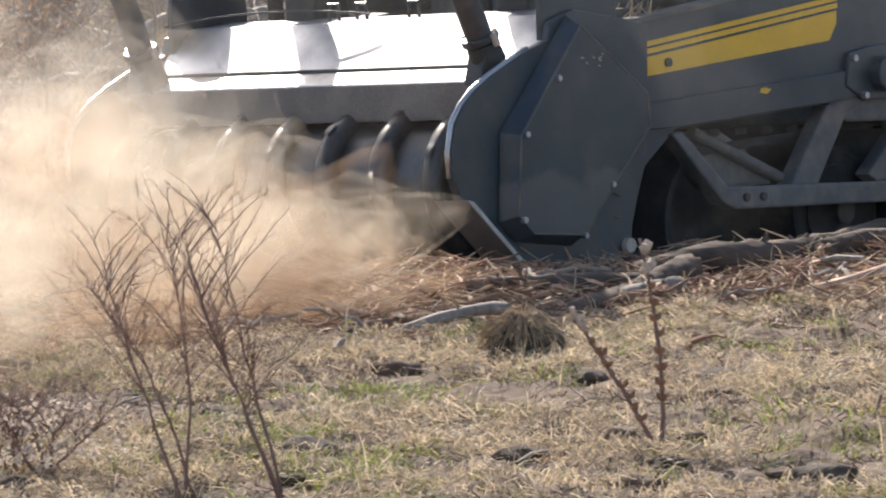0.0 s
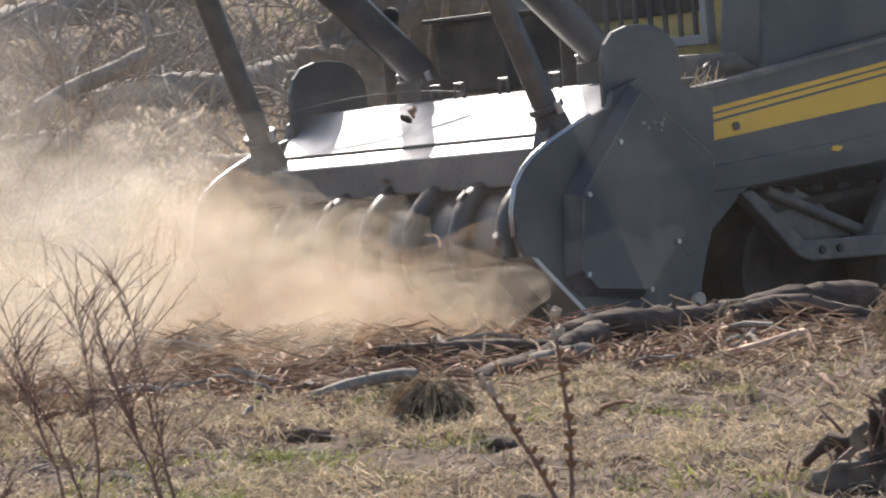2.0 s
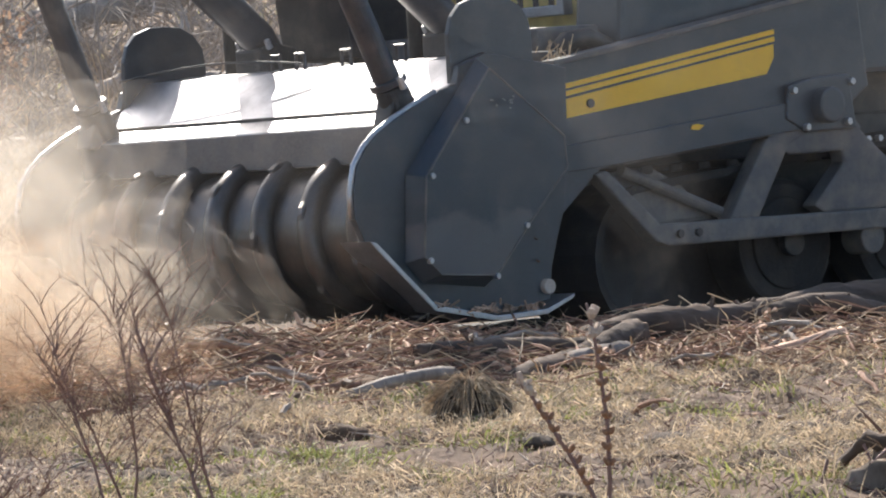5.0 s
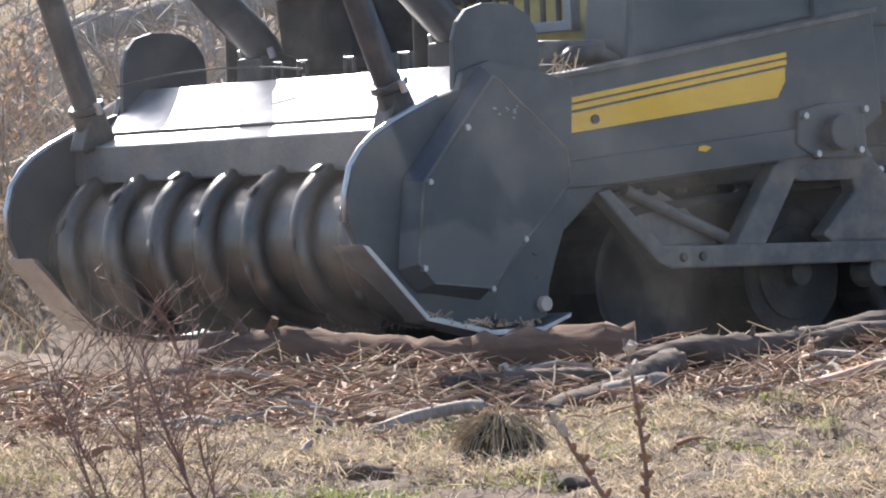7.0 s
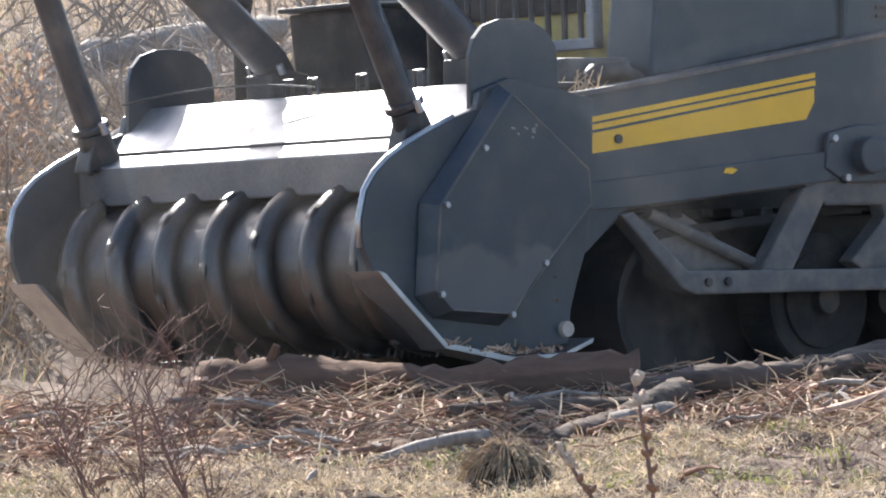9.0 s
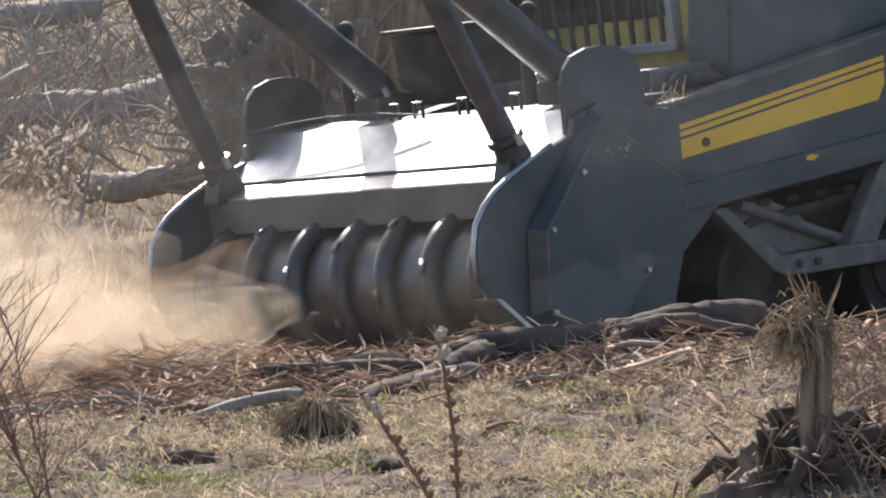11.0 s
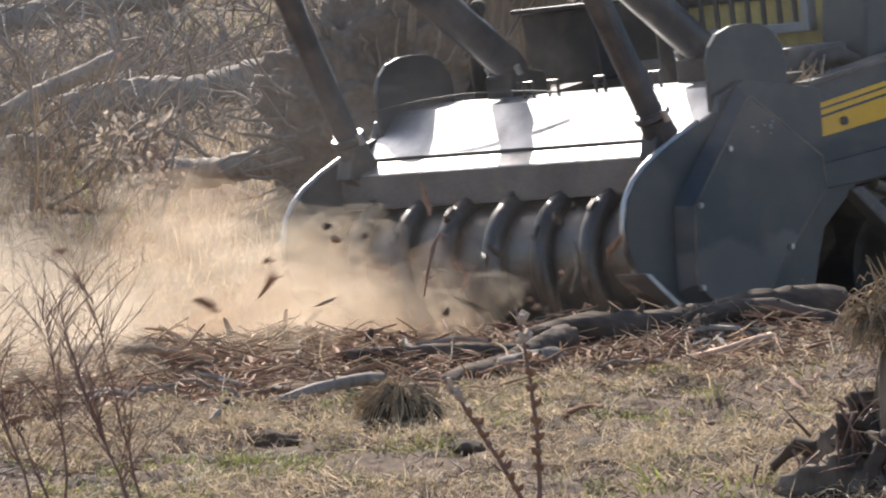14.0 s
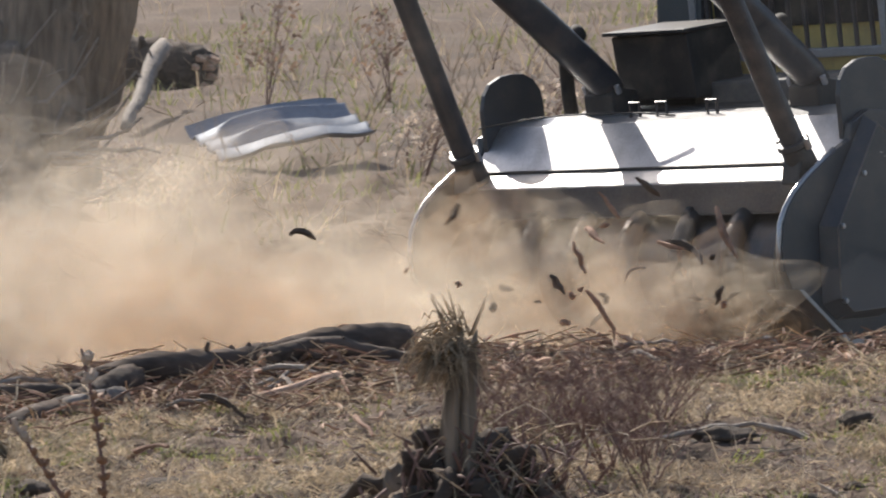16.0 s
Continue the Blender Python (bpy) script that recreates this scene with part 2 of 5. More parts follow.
def slab_xz(outline, y0, y1, bevel=0.006, inset=0.0):
    """A plate: an outline in x and z, thick from y0 to y1; inset shrinks the y1 face."""
    bm = bmesh.new()
    cx = sum(p[0] for p in outline) / len(outline)
    cz = sum(p[1] for p in outline) / len(outline)
    a = [bm.verts.new((x, y0, z)) for x, z in outline]
    b = []
    for x, z in outline:
        d = Vector((x - cx, z - cz))
        k = max(0.0, d.length - inset) / max(d.length, 1e-6)
        b.append(bm.verts.new((cx + d.x * k, y1, cz + d.y * k)))
    n = len(outline)
    bm.faces.new(a)
    bm.faces.new(b[::-1])
    for i in range(n):
        bm.faces.new((a[i], b[i], b[(i + 1) % n], a[(i + 1) % n]))
    bmesh.ops.recalc_face_normals(bm, faces=bm.faces)
    if bevel:
        bevelled(bm, bevel)
    return bm


def box(x0, x1, y0, y1, z0, z1, bevel=0.008):
    bm = bmesh.new()
    bmesh.ops.create_cube(bm, size=1, matrix=Matrix.Translation(((x0 + x1) / 2, (y0 + y1) / 2, (z0 + z1) / 2)) @ Matrix.Diagonal((x1 - x0, y1 - y0, z1 - z0, 1)))
    if bevel:
        bevelled(bm, bevel)
    return bm


def cyl(r, p, q, segments=20, r2=None, bevel=0.0):
    p, q = Vector(p), Vector(q)
    bm = bmesh.new()
    m = Matrix.Translation((p + q) / 2) @ (q - p).to_track_quat("Z", "Y").to_matrix().to_4x4()
    bmesh.ops.create_cone(bm, cap_ends=True, segments=segments, radius1=r, radius2=r if r2 is None else r2, depth=(q - p).length, matrix=m)
    if bevel:
        bevelled(bm, bevel, 2, 60)
    return bm


def tube_data(points, radii, sides=8, verts=None, faces=None, jitter=0.0, rng=None):
    """Rings along a line of points, closed at both ends; appends to verts and faces."""
    verts = [] if verts is None else verts
    faces = [] if faces is None else faces
    pts = [Vector(p) for p in points]
    start = len(verts)
    side = None
    for i, p in enumerate(pts):
        d = (pts[min(i + 1, len(pts) - 1)] - pts[max(i - 1, 0)]).normalized()
        if side is None:
            side = d.orthogonal().normalized()
        side = (side - d * side.dot(d)).normalized()
        up = d.cross(side)
        for k in range(sides):
            a = 2 * math.pi * k / sides
            r = radii[i] * (1 + (rng.uniform(-jitter, jitter) if rng else 0))
            verts.append(tuple(p + (side * math.cos(a) + up * math.sin(a)) * r))
    for i in range(len(pts) - 1):
        for k in range(sides):
            a, b = start + i * sides + k, start + i * sides + (k + 1) % sides
            faces.append((a, b, b + sides, a + sides))
    faces.append(tuple(start + k for k in range(sides))[::-1])
    faces.append(tuple(start + (len(pts) - 1) * sides + k for k in range(sides)))
    return verts, faces


def bend(p, q, sag=(0, 0, 0), n=10, wobble=0.0, rng=None):
    p, q, s = Vector(p), Vector(q), Vector(sag)
    out = []
    for i in range(n + 1):
        k = i / n
        w = Vector([rng.uniform(-wobble, wobble) for _ in range(3)]) if rng and 0 < i < n else Vector()
        out.append(p.lerp(q, k) + s * (4 * k * (1 - k)) + w)
    return out


# ---- ground ----
def lie(x, y):
    """Height of the ground: a slight cross slope, rising towards the woods, with lumps."""
    z = 0.035 * max(-8, min(8, x)) + 0.05 * max(0.0, min(y, 60) - 22) + 0.16 * max(0.0, min(y, 140) - 60)
    dip = max(0.0, min(1.0, (y - 18.3) / 0.9)) * max(0.0, min(1.0, (25.5 - y) / 2.5))
    if -7 < x < 9:
        z -= 0.28 * dip * dip * (3 - 2 * dip) * max(0.0, min(1.0, min(x + 7, 9 - x)))
    near = 1.0 if 11 < y < 40 and -8 < x < 10 else 0.4
    z += near * (0.030 * noise.noise((x * 0.9, y * 0.7, 1.3)) + 0.058 * noise.noise((x * 2.4, y * 3.3, 4.1)))
    if 11 < y < 27 and -5 < x < 7:
        z += 0.036 * noise.noise((x * 7.5, y * 8.5, 2.2)) + 0.013 * noise.noise((x * 23.0, y * 19.0, 8.2))
    return z


def axis(spans):
    out = []
    for a, b, step in spans:
        k = max(1, round((b - a) / step))
        out += [a + (b - a) * i / k for i in range(k)]
    return out + [spans[-1][1]]


def build_ground():
    xs = axis([(-900, -100, 200), (-100, -20, 20), (-20, -5, 1.0), (-5, -2.6, 0.15), (-2.6, 4.6, 0.035), (4.6, 8, 0.15), (8, 20, 1.0), (20, 100, 20), (100, 900, 200)])
    ys = axis([(-300, -20, 70), (-20, 10, 3), (10, 12, 0.2), (12, 20.5, 0.045), (20.5, 27, 0.08), (27, 44, 0.25), (44, 150, 6), (150, 1500, 150)])
    verts = [(x, y, lie(x, y)) for y in ys for x in xs]
    w = len(xs)
    faces = [(j * w + i, j * w + i + 1, (j + 1) * w + i + 1, (j + 1) * w + i) for j in range(len(ys) - 1) for i in range(w - 1)]
    g = raw_mesh("ground", verts, faces, EARTH, shade=True)
    return tagged(g, "rough brown earth field with thin dry grass", "ground", kind="structure")


ground = build_ground()

# ---- the mulching tractor: x forward, y towards its left, z up ----
def slab_both(name, outline, y0, y1, material, parent, bevel=0.006, inset=0.0, label=""):
    """The same plate on the left and on the right side."""
    for s in (1, -1):
        part(name, slab_xz(outline, s * y0, s * y1, bevel, inset), material, parent, label)


machine = tagged(empty("mulching_tractor"), "slate-blue tracked mulching tractor with yellow stripes and steel drum head", "tractor")

# head: the sheet-steel hood is the part that carries its own pieces
HOOD = [(0.215, 0.545), (0.215, 0.678), (0.100, 0.722), (-0.085, 0.888), (-0.30, 0.905), (-0.42, 0.80), (-0.42, 0.35), (-0.36, 0.35), (-0.36, 0.78), (-0.28, 0.875), (-0.095, 0.860), (0.085, 0.700), (0.190, 0.658), (0.192, 0.545)]
head = part("mulcher_hood", slab_xz(HOOD, -0.925, 0.925, 0.004), STEEL, machine, "sun-bleached bare steel drum hood")
# added thin plate: its dark grey carries the shade of the hood's front face
part("front_shade_plate", box(0.2165, 0.2225, -0.918, 0.918, 0.548, 0.672, 0.002), SHADED_FRONT, head, "thin added plate, dark grey for the shade on the hood front")
# black strip drawn in for the shadow gap along the fold
shadow_gap = part("shadow_gap_strip", box(0.075, 0.112, -0.92, 0.92, 0.716, 0.730, 0.003), BLACK, head)
PLATE = [(0.461, 0.274), (0.500, 0.36), (0.504, 0.446), (0.480, 0.54), (0.435, 0.60), (0.380, 0.645), (0.30, 0.69), (0.20, 0.735), (0.10, 0.775), (0.017, 0.80), (0.0, 0.86), (-0.12, 0.90), (-0.365, 0.86), (-0.485, 0.835), (-0.475, 0.60), (-0.445, 0.36), (-0.40, 0.25), (-0.365, 0.15), (-0.35, 0.04), (-0.075, 0.004), (0.20, 0.05)]
EAR = [(0.012, 0.79), (0.010, 0.97), (-0.01, 1.03), (-0.05, 1.072), (-0.12, 1.094), (-0.184, 1.097), (-0.26, 1.09), (-0.32, 1.06), (-0.358, 1.01), (-0.368, 0.95), (-0.365, 0.80)]
PANEL = [(-0.075, 0.885), (0.275, 0.500), (0.300, 0.200), (0.225, 0.128), (-0.05, 0.098), (-0.245, 0.285), (-0.44, 0.50), (-0.43, 0.62)]
slab_both("side_plate", PLATE, 0.930, 0.962, PAINT, head, 0.004)
slab_both("ear_plate", EAR, 0.905, 0.928, PAINT, head, 0.004)
slab_both("belt_cover", PANEL, 0.964, 1.034, COVER, head, 0.005, 0.040)
for s in (1, -1):
    # worn edges and a scuffed sticker on the cover
    cx, cz = sum(p[0] for p in PANEL) / 8, sum(p[1] for p in PANEL) / 8
    for a, b in zip(PANEL, PANEL[1:] + PANEL[:1]):
        q = []
        for x, z in (a, b):
            d = Vector((x - cx, z - cz))
            d *= (d.length - 0.040) / d.length
            q.append((cx + d.x, s * 1.032, cz + d.y))
        v, f = tube_data(q, [0.0045, 0.0045], 6)
        raw_mesh("worn_edge", v, f, TRACKFRAME, head, "paint worn along the edge")
    rng = random.Random(77)
    for _ in range(9):
        x, z = -0.13 + rng.uniform(-0.05, 0.05), 0.72 + rng.uniform(-0.022, 0.022)
        w, h = rng.uniform(0.008, 0.022), rng.uniform(0.004, 0.010)
        part("sticker_scrap", slab_xz([(x, z), (x + w, z + 0.003), (x + w * 0.8, z + h), (x + 0.002, z + h * 0.8)], s * 1.035, s * 1.037, 0), GUARDGREY, head, "torn pale sticker")
# bright worn rim along the front of the near and far plate
for s in (1, -1):
    v, f = tube_data([(x + 0.004, s * 0.946, z) for x, z in PLATE[1:9]], [0.011] * 8, 6)
    raw_mesh("worn_rim", v, f, EDGE, head, "bare worn steel rim", True)
SKID = [(0.475, 0.285), (0.455, 0.262), (0.205, 0.032), (-0.075, -0.020), (-0.30, -0.010), (-0.425, 0.038), (-0.430, 0.054), (-0.30, 0.008), (-0.075, 0.0), (0.200, 0.052), (0.445, 0.278)]
slab_both("skid_shoe", SKID, 0.84, 1.00, EDGE, head, 0.003, label="scuffed bare steel skid shoe")
for s in (1, -1):
    for bx, bz in ((0.049, 0.671), (0.215, 0.49), (-0.195, 0.30), (-0.048, 0.135), (0.245, 0.205)):
        part("bolt", cyl(0.011, (bx, s * 1.026, bz), (bx, s * 1.046, bz), 8, bevel=0.003), EDGE, head)
    part("pivot_pin", cyl(0.026, (-0.332, s * 0.955, 0.084), (-0.332, s * 0.985, 0.084), 20, bevel=0.004), SEED, head, "pale round pin end")
    # chips caught on the shoe
    rng = random.Random(11 + s)
    v, f = [], []
    for _ in range(70):
        c = Vector((rng.uniform(-0.32, 0.18), s * rng.uniform(0.955, 0.995), 0))
        c.z = 0.012 + (0.03 if c.x > 0.1 else 0.0) + rng.uniform(0, 0.02)
        d = Vector((rng.uniform(-1, 1), rng.uniform(-1, 1), rng.uniform(-0.5, 0.5))).normalized() * rng.uniform(0.01, 0.03)
        tube_data([c - d, c + d], [0.005, 0.003], 4, v, f)
    tagged(raw_mesh("caught_chips", v, f, CHIPWOOD, head, "brown wood chips lying on the shoe"), kind="stuff")
# counter rail of small teeth under the drum
tooth_mesh = None
for i in range(52):
    if tooth_mesh is None:
        t = part("rail_tooth", cyl(0.008, (0, 0, 0), (0.010, 0, -0.030), 5, 0.004), BLACK, head)
        tooth_mesh = t.data
    else:
        t = new("rail_tooth", tooth_mesh)
        t.parent = head
    t.location = (0.15, -0.9 + 1.8 * i / 51, 0.035)
part("back_wall", box(-0.40, -0.33, -0.92, 0.92, 0.06, 0.80, 0.01), BLACK, head)

# drum with helical ribs and tooth blocks, turning about y
DRUM_AT = (0.125, 0.0, 0.300)
bm = cyl(0.235, (0, -0.905, 0), (0, 0.905, 0), 48, bevel=0.01)
drum = part("mulching_drum", bm, DRUM, head, "dark steel drum with helical ribs")
smooth(drum, True)
drum.location = DRUM_AT
for k in range(7):
    v, f = [], []
    y0 = -0.87 + k * 0.262
    pts = [(0.246 * math.sin(a), y0 + 0.20 * (a / (2 * math.pi)), 0.246 * math.cos(a)) for a in [2 * math.pi * i / 40 for i in range(41)]]
    tube_data(pts, [0.046] * 41, 12, v, f)
    raw_mesh("rib", v, f, DRUM, drum, "", True)
    for j in range(6):
        a = 2 * math.pi * j / 6 + k * 0.7
        c = Vector((0.285 * math.sin(a), y0 + 0.20 * (a % (2 * math.pi)) / (2 * math.pi), 0.285 * math.cos(a)))
        bm = bmesh.new()
        bmesh.ops.create_cube(bm, size=1, matrix=Matrix.Translation(c) @ Matrix.Rotation(a, 4, "Y") @ Matrix.Diagonal((0.05, 0.035, 0.03, 1)))
        bevelled(bm, 0.006, 1)
        part("tooth", bm, DRUM, drum)

# push bar: two sloping tubes, their clamps and the cross tube above
for s in (1, -1):
    foot, top = Vector((0.215, s * 0.845, 0.80)), Vector((0.64, s * 0.80, 1.80))
    bar = part("push_bar", cyl(0.046, foot, top, 20), TUBE, head)
    smooth(bar, True)
    way = (top - foot).normalized()
    part("collar", cyl(0.066, foot + way * 0.005, foot + way * 0.030, 20, bevel=0.006), TUBE, bar)
    clamp = part("clamp_sleeve", cyl(0.068, foot - way * 0.17, foot, 22, 0.056, 0.008), BLACK, head)
    smooth(clamp, True)
    part("gusset", slab_xz([(0.10, 0.66), (0.27, 0.66), (0.24, 0.76), (0.15, 0.76)], s * 0.80, s * 0.89, 0.01), BLACK, clamp)
    for dy in (-0.066, 0.066):
        b = foot + Vector((0, dy, 0.005))
        part("clamp_bolt", cyl(0.013, b - way * 0.015, b + way * 0.03, 8, bevel=0.003), EDGE, clamp)
part("cross_tube", cyl(0.045, (0.64, -0.86, 1.80), (0.64, 0.86, 1.80), 20), TUBE, head)
# lifting eyes on the back edge of the hood and a wire across it
for y in (-0.28, -0.14, 0.12, 0.42):
    v, f = tube_data([(-0.20, y - 0.025, 0.89), (-0.20, y - 0.025, 0.955), (-0.20, y + 0.025, 0.955), (-0.20, y + 0.025, 0.89)], [0.007] * 4, 6)
    raw_mesh("staple", v, f, TUBE, head)
v, f = tube_data(bend((0.02, -0.93, 0.90), (-0.05, 0.05, 0.915), (0, 0, 0.03), 12), [0.004] * 13, 5)
raw_mesh("wire", v, f, BLACK, head)

# lift arms with the yellow stripe decals
ARM = [(-0.50, 0.848), (-0.822, 0.892), (-1.785, 1.038), (-2.02, 1.07), (-2.05, 0.70), (-1.80, 0.545), (-1.70, 0.555), (-0.705, 0.470), (-0.52, 0.33), (-0.44, 0.36), (-0.44, 0.60)]
for s in (1, -1):
    arm = part("lift_arm", slab_xz(ARM, s * 0.80, s * 0.870, 0.008), PAINT, machine)
    part("arm_rim", slab_xz([(-0.50, 0.842), (-0.822, 0.886), (-2.02, 1.064), (-2.02, 1.082), (-0.822, 0.904), (-0.50, 0.862)], s * 0.78, s * 0.892, 0.003), TRACKFRAME, arm)
    lower = [(-0.50, 0.56), (-1.72, 0.665), (-1.74, 0.575), (-1.70, 0.56), (-0.70, 0.478), (-0.50, 0.47)]
    part("arm_web", slab_xz(lower, s * 0.872, s * 0.886, 0.004), PAINT, arm)
    part("stripe", slab_xz([(-0.50, 0.652), (-0.50, 0.716), (-1.578, 0.872), (-1.576, 0.825), (-1.535, 0.766)], s * 0.871, s * 0.874, 0), YELLOW, arm, "yellow stripe decal")
    for k in (0, 1):
        z = 0.026 * k
        part("thin_stripe", slab_xz([(-0.50, 0.726 + z), (-0.50, 0.744 + z), (-1.585, 0.900 + z), (-1.585, 0.882 + z)], s * 0.871, s * 0.874, 0), YELLOW, arm)
    part("arm_end_plate", slab_xz([(-0.36, 0.84), (-0.52, 0.85), (-0.50, 0.55), (-0.44, 0.48), (-0.38, 0.55)], s * 0.79, s * 0.905, 0.01), PAINT, arm)
    boss = part("pivot_boss", cyl(0.065, (-1.79, s * 0.86, 0.640), (-1.79, s * 0.945, 0.640), 28, bevel=0.01), PAINT, machine)
    part("boss_plate", slab_xz([(-1.60, 0.60), (-1.62, 0.72), (-1.75, 0.745), (-1.93, 0.75), (-1.95, 0.55), (-1.70, 0.545)], s * 0.872, s * 0.895, 0.008), PAINT, boss)
    for bx, bz in ((-1.635, 0.70), (-1.69, 0.565), (-1.93, 0.72), (-1.90, 0.575)):
        part("bolt", cyl(0.014, (bx, s * 0.89, bz), (bx, s * 0.915, bz), 6, bevel=0.003), EDGE, boss)
    part("yellow_tag", slab_xz([(-1.13, 0.588), (-1.17, 0.583), (-1.195, 0.598), (-1.165, 0.606), (-1.14, 0.603)], s * 0.888, s * 0.890, 0), YELLOW, arm)
    part("pin_cap", cyl(0.016, (-0.67, s * 0.872, 0.705), (-0.67, s * 0.884, 0.705), 12), BLACK, arm)

# undercarriage: A-frame, rail, rollers and rubber track
for s in (1, -1):
    rail = part("track_rail", slab_xz([(-0.66, 0.455), (-0.72, 0.465), (-0.955, 0.262), (-2.95, 0.240), (-2.95, 0.170), (-0.985, 0.182), (-0.925, 0.205)], s * 0.82, s * 0.89, 0.01), TRACKFRAME, machine, "dusty grey track frame rail")
    for bx in (-1.04, -1.13, -2.3, -2.4):
        part("bolt", cyl(0.016, (bx, s * 0.885, 0.222), (bx, s * 0.902, 0.222), 8, bevel=0.003), BLACK, rail)
    part("a_frame_leg", slab_xz([(-1.30, 0.25), (-1.45, 0.25), (-1.62, 0.50), (-1.75, 0.55), (-1.62, 0.57), (-1.51, 0.53)], s * 0.80, s * 0.875, 0.012), TRACKFRAME, rail)
    part("a_frame_top", slab_xz([(-1.50, 0.55), (-1.62, 0.47), (-1.90, 0.47), (-2.0, 0.55), (-1.95, 0.60), (-1.60, 0.60)], s * 0.80, s * 0.874, 0.012), TRACKFRAME, rail)
    part("a_frame_leg", slab_xz([(-1.86, 0.55), (-1.96, 0.57), (-2.34, 0.25), (-1.78, 0.25), (-1.73, 0.28), (-1.90, 0.43)], s * 0.80, s * 0.873, 0.012), TRACKFRAME, rail)
    part("front_bracket", slab_xz([(-0.78, 0.44), (-1.02, 0.47), (-1.16, 0.40), (-1.32, 0.26), (-0.98, 0.25)], s * 0.70, s * 0.78, 0.015), TRACKFRAME, rail)
    part("brace", cyl(0.022, (-0.86, s * 0.80, 0.46), (-1.36, s * 0.80, 0.27), 12), TRACKFRAME, rail, "dusty brown brace rod")
    for wx, wr in ((-1.70, 0.235), (-2.30, 0.235)):
        wheel = part("bogie_wheel", cyl(wr, (wx, s * 0.56, 0.15), (wx, s * 0.74, 0.15), 36, bevel=0.02), RUBBER, machine, "dusty black road wheel")
        smooth(wheel, True)
        part("wheel_disc", cyl(wr * 0.72, (wx, s * 0.735, 0.15), (wx, s * 0.752, 0.15), 30, bevel=0.006), RUBBER, wheel)
        part("hub", cyl(0.05, (wx, s * 0.75, 0.15), (wx, s * 0.79, 0.15), 20, bevel=0.006), BLACK, wheel)
    part("small_roller", cyl(0.06, (-2.02, s * 0.76, 0.145), (-2.02, s * 0.87, 0.145), 20, bevel=0.008), TRACKFRAME, rail)
    # track belt: a loop swept across its width, with lugs
    loop = []
    for i in range(14):
        a = math.pi * i / 13
        loop.append((-0.98 + 0.27 * math.sin(a), 0.14 + 0.27 * math.cos(a)))
    for i in range(14):
        a = math.pi * i / 13
        loop.append((-2.75 - 0.34 * math.sin(a), 0.21 - 0.34 * math.cos(a)))
    bm = bmesh.new()
    n = len(loop)
    cxx, czz = -1.86, 0.17
    ring = []
    for x, z in loop:
        d = Vector((x - max(-2.75, min(-0.98, x)), z - czz)).normalized() * 0.03
        ring.append([bm.verts.new((x, s * 0.40, z)), bm.verts.new((x, s * 0.80, z)), bm.verts.new((x - d.x, s * 0.80, z - d.y)), bm.verts.new((x - d.x, s * 0.40, z - d.y))])
    for i in range(n):
        a, b = ring[i], ring[(i + 1) % n]
        for k in range(4):
            bm.faces.new((a[k], a[(k + 1) % 4], b[(k + 1) % 4], b[k]))
    bmesh.ops.recalc_face_normals(bm, faces=bm.faces)
    belt = part("rubber_track", bm, RUBBER, machine, "black rubber crawler track")
    lug_x = [-1.0 - 0.14 * i for i in range(13)]
    for i, x in enumerate(lug_x):
        part("lug", box(x - 0.035, x + 0.035, s * 0.60 - 0.19, s * 0.60 + 0.19, -0.162, -0.125, 0.01), RUBBER, belt)
        part("lug", box(x - 0.03, x + 0.03, s * 0.60 - 0.19, s * 0.60 + 0.19, 0.44 + 0.0 * i, 0.47, 0.01), RUBBER, belt)
    # chain of small bright links on top of the frame
    for i in range(9):
        x = -2.02 - i * 0.06
        part("link", cyl(0.012, (x, s * 0.80, 0.505), (x, s * 0.825, 0.505), 8), EDGE, belt)

# chassis, engine cover, cab
chassis = part("chassis", box(-2.9, -0.62, -0.44, 0.44, 0.10, 0.80, 0.02), BLACK, machine)
for s in (1, -1):
    part("side_cover", slab_xz([(-0.93, 0.90), (-1.00, 1.45), (-1.95, 1.55), (-1.93, 1.06)], s * 0.52, s * 0.765, 0.02), PAINT_BODY, machine)
    part("track_guard", box(-2.9, -0.80, s * 0.47 - 0.02, s * 0.47 + 0.02, -0.08, 0.60, 0.01), BLACK, machine)
rear = part("rear_body", slab_xz([(-1.80, 0.74), (-1.83, 1.55), (-3.1, 1.55), (-3.1, 0.76)], -0.79, 0.79, 0.02), PAINT_BODY, machine)
for z in (1.02, 1.12, 1.15):
    part("body_crease", box(-3.08, -1.96, 0.792, 0.802, z, z + 0.012, 0.003), BLACK, rear)
cab = part("cab", slab_xz([(-1.05, 0.86), (-1.05, 1.90), (-1.25, 2.05), (-2.35, 2.05), (-2.35, 0.9)], -0.56, 0.48, 0.02), YELLOW_PAINT, machine, "dusty yellow operator cab")
guard = part("window_guard", box(-1.01, -0.965, -0.58, 0.44, 1.030, 1.068, 0.006), GUARDGREY, cab, "grey steel window guard")
part("guard_rail", box(-1.01, -0.965, -0.58, 0.44, 1.48, 1.52, 0.006), GUARDGREY, guard)
for y in (-0.58, 0.405):
    part("guard_post", box(-1.012, -0.963, y, y + 0.035, 1.03, 1.52, 0.006), GUARDGREY, guard)
for i in range(11):
    y = -0.50 + i * 0.085
    part("guard_bar", cyl(0.011, (-0.99, y, 1.06), (-0.99, y, 1.49), 8), TUBE, guard)
part("window_recess", box(-1.052, -1.03, -0.50, 0.36, 1.16, 1.48, 0.01), BLACK, cab)
